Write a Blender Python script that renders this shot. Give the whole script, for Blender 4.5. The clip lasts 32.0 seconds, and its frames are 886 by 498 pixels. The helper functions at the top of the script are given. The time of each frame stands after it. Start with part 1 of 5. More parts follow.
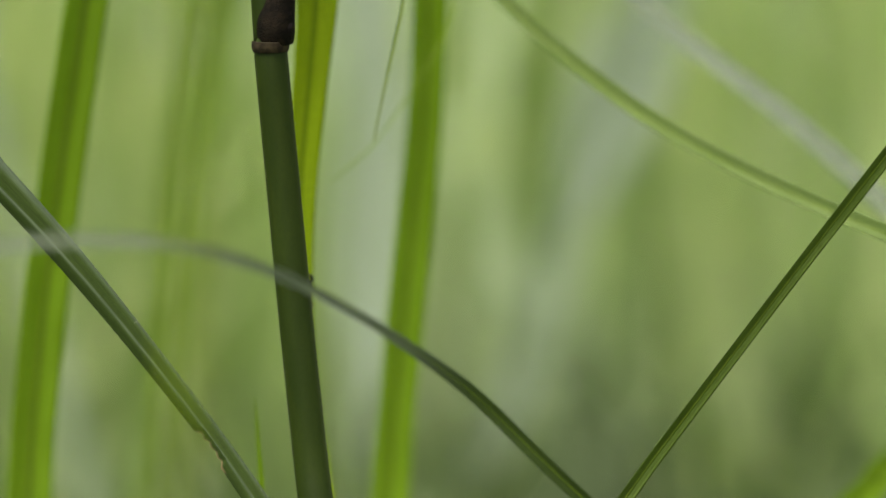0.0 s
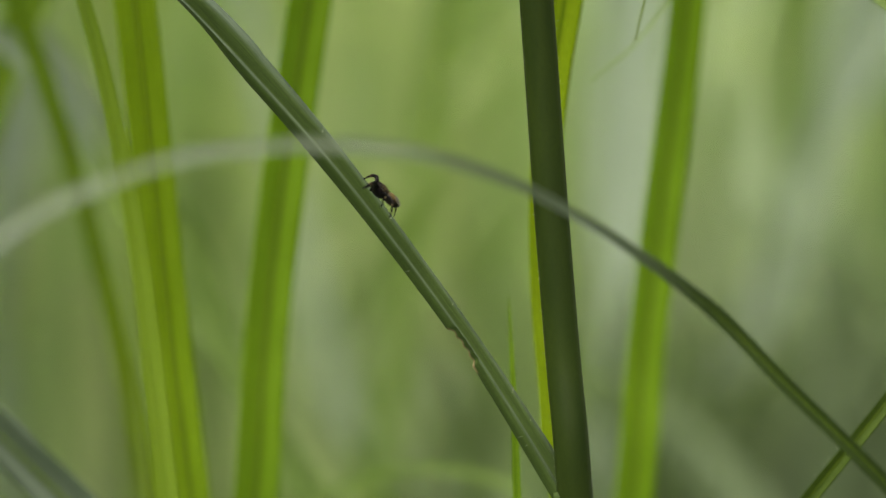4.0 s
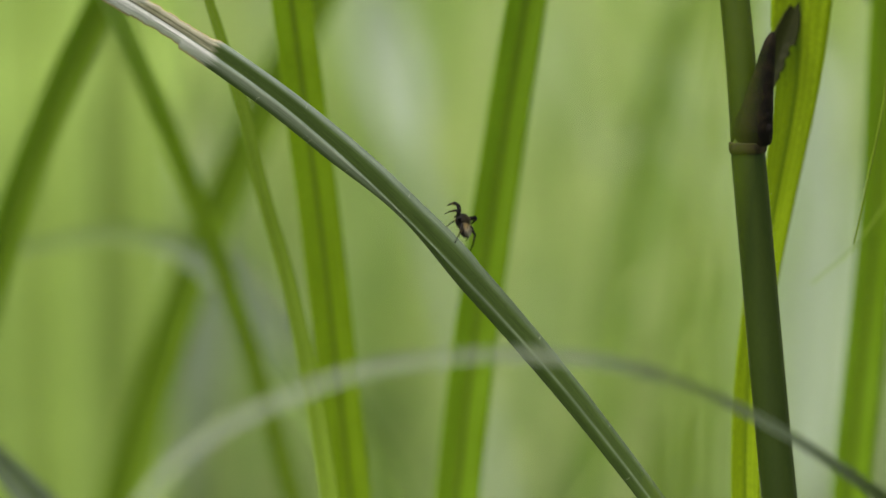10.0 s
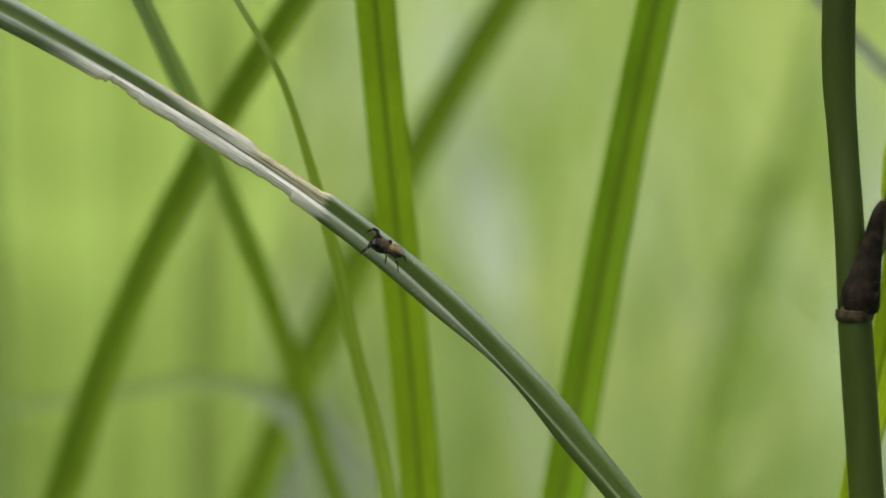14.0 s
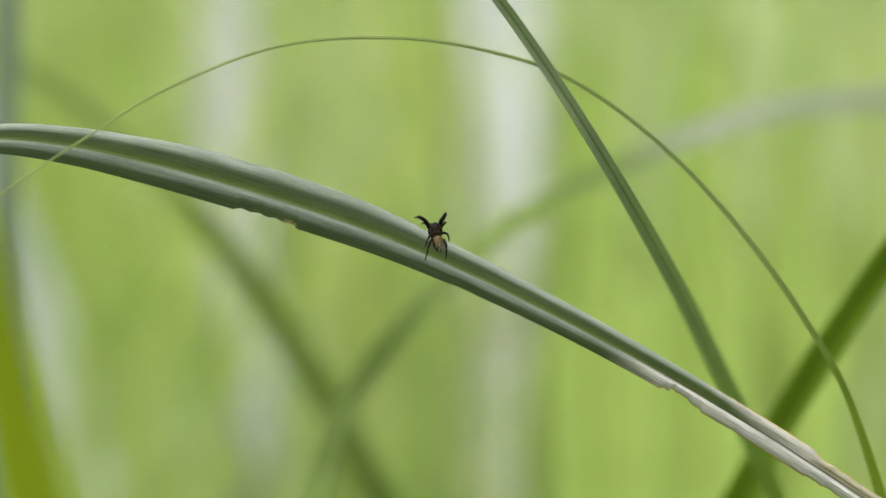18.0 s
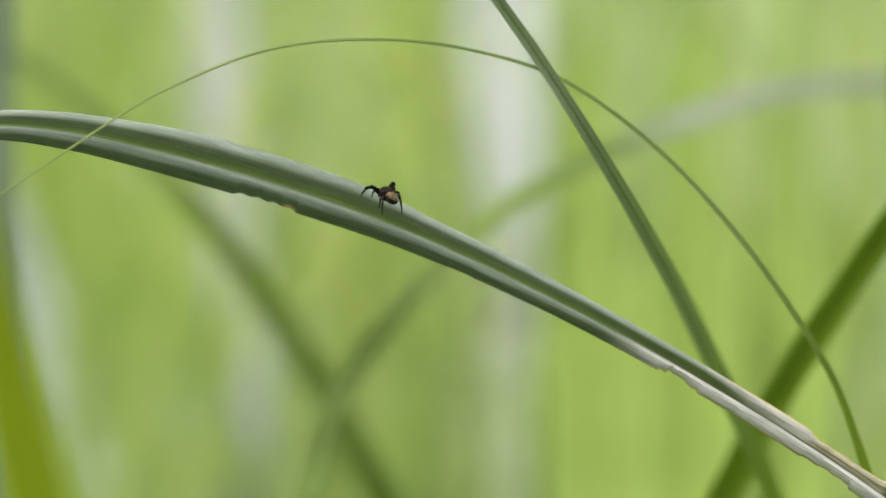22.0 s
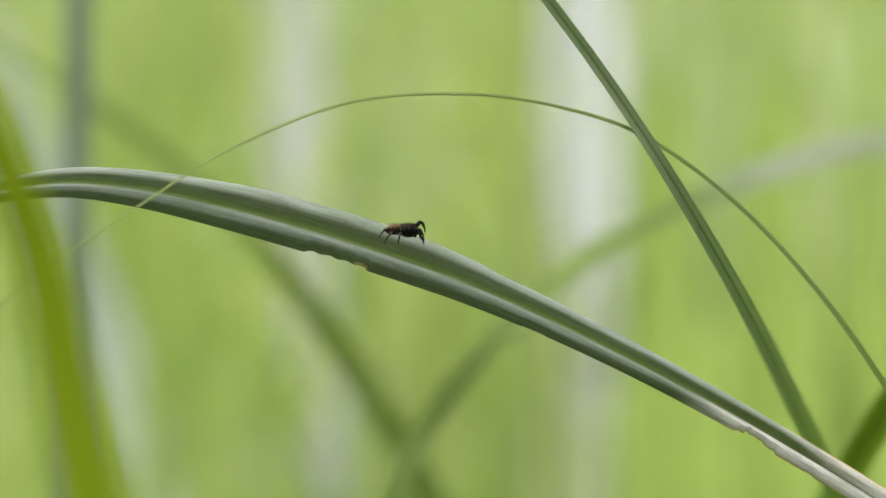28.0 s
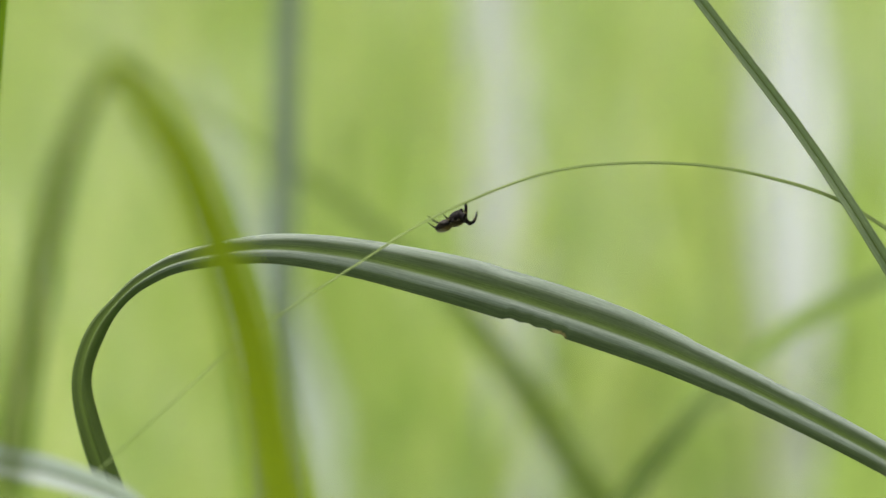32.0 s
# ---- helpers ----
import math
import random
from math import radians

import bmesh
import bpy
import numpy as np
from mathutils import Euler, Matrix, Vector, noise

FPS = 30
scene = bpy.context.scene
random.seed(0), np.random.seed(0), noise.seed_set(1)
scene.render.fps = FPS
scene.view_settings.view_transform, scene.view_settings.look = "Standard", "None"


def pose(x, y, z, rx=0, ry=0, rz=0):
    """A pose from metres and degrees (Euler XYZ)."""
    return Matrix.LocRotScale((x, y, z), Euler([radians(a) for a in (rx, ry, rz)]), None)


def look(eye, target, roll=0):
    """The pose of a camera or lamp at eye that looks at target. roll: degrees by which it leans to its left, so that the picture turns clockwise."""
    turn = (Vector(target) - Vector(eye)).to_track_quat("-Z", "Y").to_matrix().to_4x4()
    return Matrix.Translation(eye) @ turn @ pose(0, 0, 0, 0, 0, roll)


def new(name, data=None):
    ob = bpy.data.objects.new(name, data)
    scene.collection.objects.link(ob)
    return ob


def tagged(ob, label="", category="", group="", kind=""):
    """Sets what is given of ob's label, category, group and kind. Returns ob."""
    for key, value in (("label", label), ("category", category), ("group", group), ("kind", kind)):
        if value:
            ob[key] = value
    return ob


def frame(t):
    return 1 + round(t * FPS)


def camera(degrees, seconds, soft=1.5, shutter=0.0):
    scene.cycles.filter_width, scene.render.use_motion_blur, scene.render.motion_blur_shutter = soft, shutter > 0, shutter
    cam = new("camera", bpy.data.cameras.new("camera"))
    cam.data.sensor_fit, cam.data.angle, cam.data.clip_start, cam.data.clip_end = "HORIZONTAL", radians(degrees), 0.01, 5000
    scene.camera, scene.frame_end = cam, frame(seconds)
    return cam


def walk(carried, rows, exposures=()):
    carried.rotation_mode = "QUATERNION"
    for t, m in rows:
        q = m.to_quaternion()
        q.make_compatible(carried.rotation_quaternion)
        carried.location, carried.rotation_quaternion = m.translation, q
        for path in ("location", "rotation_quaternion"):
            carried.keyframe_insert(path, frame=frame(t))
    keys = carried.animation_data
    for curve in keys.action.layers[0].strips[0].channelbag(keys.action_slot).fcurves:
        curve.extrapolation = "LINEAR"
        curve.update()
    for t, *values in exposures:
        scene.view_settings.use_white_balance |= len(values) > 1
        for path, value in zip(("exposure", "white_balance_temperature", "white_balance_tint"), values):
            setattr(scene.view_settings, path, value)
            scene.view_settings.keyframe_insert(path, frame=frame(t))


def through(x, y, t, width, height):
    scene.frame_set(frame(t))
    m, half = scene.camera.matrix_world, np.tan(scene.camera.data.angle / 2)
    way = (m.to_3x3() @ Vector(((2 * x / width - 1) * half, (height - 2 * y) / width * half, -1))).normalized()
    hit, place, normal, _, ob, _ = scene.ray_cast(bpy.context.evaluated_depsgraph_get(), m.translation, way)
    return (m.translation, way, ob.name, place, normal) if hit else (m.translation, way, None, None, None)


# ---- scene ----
# A small spider climbs a long leaf among tall grass; a long lens pans after it.
EYE = Vector((0.0, 0.0, 0.30))

cam = camera(20.0, 32.0)
cam.data.dof.use_dof = True
cam.data.dof.focus_distance = 0.368
cam.data.dof.aperture_fstop = 6.5


def aim(yaw, pitch, roll, near=0.0):
    """The camera's pose at EYE, a little nearer or farther: yaw to the left, pitch up, roll."""
    ahead = Vector((-math.sin(radians(yaw)), math.cos(radians(yaw)), math.sin(radians(pitch))))
    return Matrix.Translation(EYE + ahead * near) @ pose(0, 0, 0, 0, 0, yaw) @ pose(0, 0, 0, pitch) @ pose(0, 0, 0, 0, roll) @ pose(0, 0, 0, 90)


# seconds, yaw, pitch, roll, metres nearer
PATH = [
    (0, -18.716, -9.704, 1.267, -0.0025),
    (0.5, -17.653, -10.267, 1.474, -0.0096),
    (1, -16.926, -10.883, 1.732, -0.0044),
    (1.5, -14.985, -11.277, 1.456, -0.0031),
    (2, -14.101, -11.665, 1.081, -0.0013),
    (2.5, -12.886, -11.810, 0.983, -0.0033),
    (3, -12.998, -11.800, 1.141, -0.0011),
    (3.5, -13.216, -11.851, 1.135, 0.0034),
    (4, -12.817, -11.860, 0.969, 0.0021),
    (4.5, -12.065, -10.319, 1.145, -0.0018),
    (6.5, -11.991, -9.778, 0.280, -0.0024),
    (7, -11.519, -9.879, 0.909, -0.0039),
    (7.5, -11.735, -9.460, 1.283, -0.0040),
    (8, -10.780, -9.204, 1.579, -0.0026),
    (8.5, -9.538, -9.097, 1.894, 0.0002),
    (9, -9.058, -8.149, 2.192, 0.0023),
    (9.5, -8.439, -7.447, 2.469, 0.0028),
    (10, -8.726, -7.007, 2.435, 0.0030),
    (10.5, -8.876, -6.831, 2.037, 0.0046),
    (11, -8.998, -6.687, 1.623, 0.0056),
    (11.5, -9.344, -6.491, 1.324, 0.0047),
    (12, -9.731, -6.418, 1.107, 0.0053),
    (12.5, -9.286, -6.127, 1.043, 0.0054),
    (13, -7.502, -4.321, 1.051, 0.0046),
    (13.5, -7.266, -3.924, 0.944, 0.0034),
    (15.5, -2.226, -0.439, 0.752, -0.0012),
    (16, -0.219, 0.001, 0.697, 0.0001),
    (16.5, 1.876, 0.870, 0.660, 0.0029),
    (17, 2.998, 2.675, 0.604, 0.0017),
    (17.5, 4.661, 3.322, 0.750, -0.0003),
    (18, 5.698, 3.924, 1.142, -0.0008),
    (18.5, 5.484, 4.600, 1.324, 0.0013),
    (19, 4.488, 4.806, 1.089, 0.0005),
    (19.5, 3.920, 5.424, 0.707, -0.0001),
    (20, 4.302, 4.047, 0.590, 0.0007),
    (20.5, 4.556, 3.113, 0.660, 0.0014),
    (21, 4.613, 3.316, 0.643, 0.0008),
    (21.5, 4.229, 3.394, 0.910, 0.0004),
    (22, 5.548, 3.601, 1.541, -0.0039),
    (22.5, 5.174, 3.559, 1.788, -0.0006),
    (23, 4.682, 3.655, 1.564, -0.0005),
    (23.5, 4.882, 4.103, 1.322, -0.0008),
    (24, 4.805, 4.599, 1.217, -0.0033),
    (24.5, 4.785, 4.673, 1.281, -0.0023),
    (26.5, 6.183, 4.830, 0.836, 0.0012),
    (27, 7.275, 5.162, 0.801, 0.0019),
    (27.5, 7.416, 5.276, 0.878, -0.0005),
    (28, 7.290, 4.815, 0.981, 0.0011),
    (28.5, 7.052, 4.445, 1.020, 0.0008),
    (29, 7.096, 4.433, 0.963, 0.0020),
    (29.5, 7.271, 4.884, 1.025, 0.0022),
    (30, 6.895, 6.027, 1.170, 0.0015),
    (30.5, 8.517, 6.253, 1.234, 0.0017),
    (31, 10.339, 6.375, 1.204, 0.0007),
    (31.5, 11.934, 6.044, 0.756, 0.0002),
    (32, 11.913, 6.401, 0.145, 0.0007),
]
walk(cam, [(t, aim(a, b, c, d)) for t, a, b, c, d in PATH],
     exposures=((0.0, 0.97), (4.0, 0.95), (9.0, 1.02), (13.0, 1.09), (16.0, 1.1), (32.0, 1.13)))

# ---- light: thin overcast, the light falls from high, almost overhead ----
world = bpy.data.worlds.new("world")
scene.world = world
world.use_nodes = True
wn = world.node_tree.nodes
sky = wn.new("ShaderNodeTexSky")
sky.sky_type = 'NISHITA'
sky.sun_disc = False
sky.sun_elevation, sky.sun_rotation = radians(74), radians(205)
sky.air_density, sky.dust_density, sky.ozone_density = 0.5, 8.0, 0.5
wn["Background"].inputs[1].default_value = 0.14
world.node_tree.links.new(sky.outputs[0], wn["Background"].inputs[0])
sun = new("sun", bpy.data.lights.new("sun", 'SUN'))
sun.data.energy, sun.data.angle, sun.data.color = 2.6, radians(25), (1.0, 0.98, 0.94)
sun.matrix_world = look((-1.8, -0.5, 4.2), (0, 0, 0))

# ---- materials ----


def nodes_of(name):
    m = bpy.data.materials.new(name)
    m.use_nodes = True
    nt = m.node_tree
    nt.nodes.clear()
    out = nt.nodes.new("ShaderNodeOutputMaterial")
    return m, nt, out


def add_node(nt, kind, **values):
    n = nt.nodes.new(kind)
    for k, v in values.items():
        n.inputs[k.replace("_", " ")].default_value = v
    return n


def mixed(nt, a, b, fac, mode='MIX'):
    """A colour mix of two sockets or colours by a socket or number."""
    n = nt.nodes.new("ShaderNodeMix")
    n.data_type, n.blend_type = 'RGBA', mode
    for i, v in ((0, fac), (6, a), (7, b)):
        if isinstance(v, bpy.types.NodeSocket):
            nt.links.new(v, n.inputs[i])
        else:
            n.inputs[i].default_value = v if i == 0 else (*v, 1)
    return n.outputs[2]


def ramp(nt, fac, lo, hi):
    n = nt.nodes.new("ShaderNodeMapRange")
    nt.links.new(fac, n.inputs[0])
    n.inputs[1].default_value, n.inputs[2].default_value = lo, hi
    n.interpolation_type = 'SMOOTHSTEP'
    return n.outputs[0]


def arith(nt, op, a, b=0.0):
    n = nt.nodes.new("ShaderNodeMath")
    n.operation = op
    for i, v in ((0, a), (1, b)):
        if isinstance(v, bpy.types.NodeSocket):
            nt.links.new(v, n.inputs[i])
        else:
            n.inputs[i].default_value = v
    return n.outputs[0]


def leaf_material(name, base, pale, through=0.45, rough=0.5, veins=26, vein_mix=0.35, rib=None, bloom=0.0, spec=0.35, relief=0.3, glow=(1.0, 1.0, 0.35), tip=(), ribwide=0.11, wax_and_light=0.0, grain=0.15, scars=()):
    """A grass leaf: long veins, mottling at two scales, light through the leaf. tip: (from, to, colour) rows along the leaf; scars: gnawed stretches of the lower margin."""
    m, nt, out = nodes_of(name)
    uv = nt.nodes.new("ShaderNodeUVMap")
    sep = nt.nodes.new("ShaderNodeSeparateXYZ")
    nt.links.new(uv.outputs[0], sep.inputs[0])
    u, v = sep.outputs[0], sep.outputs[1]
    wave = arith(nt, 'SINE', arith(nt, 'MULTIPLY', u, veins * 6.283))
    vein = ramp(nt, wave, -0.6, 1.0)
    comb = nt.nodes.new("ShaderNodeCombineXYZ")
    nt.links.new(arith(nt, 'MULTIPLY', u, 7.0), comb.inputs[0])
    nt.links.new(arith(nt, 'MULTIPLY', v, 90.0), comb.inputs[1])
    info = nt.nodes.new("ShaderNodeObjectInfo")
    nt.links.new(arith(nt, 'MULTIPLY', info.outputs["Random"], 37.0), comb.inputs[2])
    streak = add_node(nt, "ShaderNodeTexNoise", Scale=1.0, Detail=4.0)
    nt.links.new(comb.outputs[0], streak.inputs[0])
    tex = nt.nodes.new("ShaderNodeTexCoord")
    spots = add_node(nt, "ShaderNodeTexNoise", Scale=1500.0, Detail=4.0)
    nt.links.new(tex.outputs["Object"], spots.inputs[0])
    wide = add_node(nt, "ShaderNodeTexNoise", Scale=38.0, Detail=2.0)
    nt.links.new(tex.outputs["Object"], wide.inputs[0])
    col = mixed(nt, base, pale, ramp(nt, streak.outputs[0], 0.25, 0.8))
    col = mixed(nt, col, tuple(c * 0.72 for c in base), arith(nt, 'MULTIPLY', vein, vein_mix))
    col = mixed(nt, col, tuple(min(1, c * 1.25) for c in pale), arith(nt, 'MULTIPLY', ramp(nt, wide.outputs[0], 0.45, 0.75), 0.4))
    col = mixed(nt, col, tuple(c * 0.8 for c in base), arith(nt, 'MULTIPLY', ramp(nt, spots.outputs[0], 0.5, 0.75), 0.35))
    fine = nt.nodes.new("ShaderNodeCombineXYZ")
    nt.links.new(arith(nt, 'MULTIPLY', u, 40.0), fine.inputs[0])
    nt.links.new(arith(nt, 'MULTIPLY', v, 1100.0), fine.inputs[1])
    grit = add_node(nt, "ShaderNodeTexNoise", Scale=1.0, Detail=3.0)
    nt.links.new(fine.outputs[0], grit.inputs[0])
    if rib:
        mid = arith(nt, 'ABSOLUTE', arith(nt, 'SUBTRACT', u, 0.5))
        col = mixed(nt, rib, col, ramp(nt, mid, 0.012, ribwide))
    for start, end, colour in tip:
        col = mixed(nt, col, mixed(nt, colour, tuple(c * 0.84 for c in colour), vein), ramp(nt, v, start, end))
    if bloom:
        col = mixed(nt, col, (0.35, 0.42, 0.35), arith(nt, 'MULTIPLY', ramp(nt, streak.outputs[0], -0.5, 0.8), bloom))
    if wax_and_light:
        thread = nt.nodes.new("ShaderNodeCombineXYZ")
        nt.links.new(arith(nt, 'MULTIPLY', u, 46.0), thread.inputs[0])
        nt.links.new(arith(nt, 'MULTIPLY', v, 150.0), thread.inputs[1])
        fibre = add_node(nt, "ShaderNodeTexNoise", Scale=1.0, Detail=4.0)
        nt.links.new(thread.outputs[0], fibre.inputs[0])
        # grey wax with sky light painted in on both rims and on the ridge, thicker towards the tip; the channel stays
        # green
        lit_wax = mixed(nt, (0.135, 0.172, 0.140), (0.205, 0.248, 0.218), ramp(nt, streak.outputs[0], 0.25, 0.75))
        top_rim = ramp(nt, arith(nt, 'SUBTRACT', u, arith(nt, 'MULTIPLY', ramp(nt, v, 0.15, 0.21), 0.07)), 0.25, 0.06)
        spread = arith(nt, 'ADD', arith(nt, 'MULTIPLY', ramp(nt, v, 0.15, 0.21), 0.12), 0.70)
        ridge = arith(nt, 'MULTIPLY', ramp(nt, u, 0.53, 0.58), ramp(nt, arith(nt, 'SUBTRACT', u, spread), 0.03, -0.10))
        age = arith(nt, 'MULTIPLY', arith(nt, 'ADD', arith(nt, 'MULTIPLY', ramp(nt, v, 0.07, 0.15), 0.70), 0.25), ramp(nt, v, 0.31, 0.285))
        cover = arith(nt, 'MULTIPLY', arith(nt, 'MULTIPLY', arith(nt, 'MAXIMUM', arith(nt, 'MAXIMUM', top_rim, ridge), arith(nt, 'MULTIPLY', ramp(nt, v, 0.15, 0.21), 0.25)), age), wax_and_light)
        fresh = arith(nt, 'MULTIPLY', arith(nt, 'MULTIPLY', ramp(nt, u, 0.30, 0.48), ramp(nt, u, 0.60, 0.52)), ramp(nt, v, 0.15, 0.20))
        col = mixed(nt, mixed(nt, col, lit_wax, cover), (0.085, 0.135, 0.022), arith(nt, 'MULTIPLY', fresh, 0.6))
        # the lower half is twisted here and shows its felted underside
        under = arith(nt, 'MULTIPLY', ramp(nt, u, 0.60, 0.68), arith(nt, 'MULTIPLY', ramp(nt, v, 0.098, 0.107), ramp(nt, v, 0.150, 0.136)))
        col = mixed(nt, col, (0.15, 0.175, 0.13), arith(nt, 'MULTIPLY', arith(nt, 'MULTIPLY', under, ramp(nt, u, 0.98, 0.80)), 0.75))
        # the dead stretch: a bleached lower half, a straw-coloured torn upper half, a dark crease between
        ragged = arith(nt, 'ADD', v, arith(nt, 'MULTIPLY', arith(nt, 'SUBTRACT', streak.outputs[0], 0.5), 0.006))
        below = arith(nt, 'MULTIPLY', ramp(nt, u, 0.50, 0.56), arith(nt, 'MULTIPLY', ramp(nt, ragged, 0.1360, 0.1385), ramp(nt, ragged, 0.1860, 0.1740)))
        above = arith(nt, 'MULTIPLY', ramp(nt, u, 0.52, 0.47), arith(nt, 'MULTIPLY', ramp(nt, ragged, 0.1365, 0.1380), ramp(nt, arith(nt, 'ADD', ragged, arith(nt, 'MULTIPLY', u, 0.02)), 0.1740, 0.1600)))
        straw = mixed(nt, (0.17, 0.165, 0.105), (0.29, 0.28, 0.20), ramp(nt, fibre.outputs[0], 0.35, 0.65))
        straw = mixed(nt, straw, mixed(nt, (0.23, 0.24, 0.205), (0.35, 0.36, 0.32), ramp(nt, fibre.outputs[0], 0.35, 0.65)), ramp(nt, ragged, 0.1490, 0.1520))
        bleach = mixed(nt, (0.23, 0.245, 0.22), (0.38, 0.395, 0.36), ramp(nt, fibre.outputs[0], 0.35, 0.65))
        col = mixed(nt, mixed(nt, col, straw, arith(nt, 'MULTIPLY', above, 0.9)), bleach, below)
        dead = arith(nt, 'MAXIMUM', below, above)
        margin = ramp(nt, arith(nt, 'ADD', arith(nt, 'ABSOLUTE', arith(nt, 'SUBTRACT', u, 0.5)), arith(nt, 'MULTIPLY', grit.outputs[0], 0.12)), 0.50, 0.53)
        col = mixed(nt, col, (0.27, 0.19, 0.075), arith(nt, 'MULTIPLY', arith(nt, 'MULTIPLY', margin, dead), 0.8))
        crease = arith(nt, 'MULTIPLY', arith(nt, 'MULTIPLY', ramp(nt, u, 0.47, 0.49), ramp(nt, u, 0.53, 0.505)), arith(nt, 'MULTIPLY', ramp(nt, v, 0.140, 0.146), ramp(nt, v, 0.180, 0.168)))
        col = mixed(nt, col, (0.035, 0.03, 0.018), arith(nt, 'MULTIPLY', crease, ramp(nt, fibre.outputs[0], 0.25, 0.45)))
        col = mixed(nt, col, mixed(nt, (0.84, 0.84, 0.84), (1.16, 1.16, 1.16), ramp(nt, fibre.outputs[0], 0.33, 0.67)), 1.0, 'MULTIPLY')
    for start, end in scars:
        gnawed = arith(nt, 'MULTIPLY', ramp(nt, u, 0.90, 0.98), arith(nt, 'MULTIPLY', ramp(nt, v, start - 0.0006, start + 0.0006), ramp(nt, v, end + 0.0006, end - 0.0006)))
        col = mixed(nt, col, (0.30, 0.225, 0.11), arith(nt, 'MULTIPLY', gnawed, ramp(nt, spots.outputs[0], 0.3, 0.5)))
    col = mixed(nt, col, mixed(nt, (1 - grain,) * 3, (1 + grain,) * 3, ramp(nt, grit.outputs[0], 0.3, 0.7)), 1.0, 'MULTIPLY')
    bsdf = add_node(nt, "ShaderNodeBsdfPrincipled", Roughness=rough, Specular_IOR_Level=spec)
    nt.links.new(col, bsdf.inputs["Base Color"])
    bump = add_node(nt, "ShaderNodeBump", Strength=relief, Distance=0.00008)
    nt.links.new(arith(nt, 'ADD', wave, arith(nt, 'MULTIPLY', spots.outputs[0], 1.2)), bump.inputs["Height"])
    nt.links.new(bump.outputs[0], bsdf.inputs["Normal"])
    trans = nt.nodes.new("ShaderNodeBsdfTranslucent")
    nt.links.new(mixed(nt, col, glow, 1.0, 'MULTIPLY'), trans.inputs[0])
    both = nt.nodes.new("ShaderNodeMixShader")
    both.inputs[0].default_value = through
    nt.links.new(bsdf.outputs[0], both.inputs[1])
    nt.links.new(trans.outputs[0], both.inputs[2])
    nt.links.new(both.outputs[0], out.inputs[0])
    return m


def plain_material(name, base, other, rough=0.6, scale=600.0, spec=0.4, bump=0.4, dist=0.00006, coat=0.0, back=None):
    """A surface in two colours mottled at two scales."""
    m, nt, out = nodes_of(name)
    tex = nt.nodes.new("ShaderNodeTexCoord")
    n1 = add_node(nt, "ShaderNodeTexNoise", Scale=scale, Detail=5.0)
    n2 = add_node(nt, "ShaderNodeTexNoise", Scale=scale * 5, Detail=3.0)
    for n in (n1, n2):
        nt.links.new(tex.outputs["Object"], n.inputs[0])
    col = mixed(nt, base, other, ramp(nt, n1.outputs[0], 0.35, 0.68))
    col = mixed(nt, col, tuple(c * 0.6 for c in base), arith(nt, 'MULTIPLY', ramp(nt, n2.outputs[0], 0.5, 0.7), 0.5))
    if back:
        sep = nt.nodes.new("ShaderNodeSeparateXYZ")
        nt.links.new(tex.outputs["Object"], sep.inputs[0])
        rise = arith(nt, 'ADD', sep.outputs[2], arith(nt, 'MULTIPLY', arith(nt, 'SUBTRACT', n2.outputs[0], 0.5), 0.0006))
        col = mixed(nt, col, back[2], ramp(nt, rise, back[0], back[1]))
    bsdf = add_node(nt, "ShaderNodeBsdfPrincipled", Roughness=rough, Specular_IOR_Level=spec, Coat_Weight=coat)
    nt.links.new(col, bsdf.inputs["Base Color"])
    b = add_node(nt, "ShaderNodeBump", Strength=bump, Distance=dist)
    nt.links.new(n2.outputs[0], b.inputs["Height"])
    nt.links.new(b.outputs[0], bsdf.inputs["Normal"])
    nt.links.new(bsdf.outputs[0], out.inputs[0])
    return m


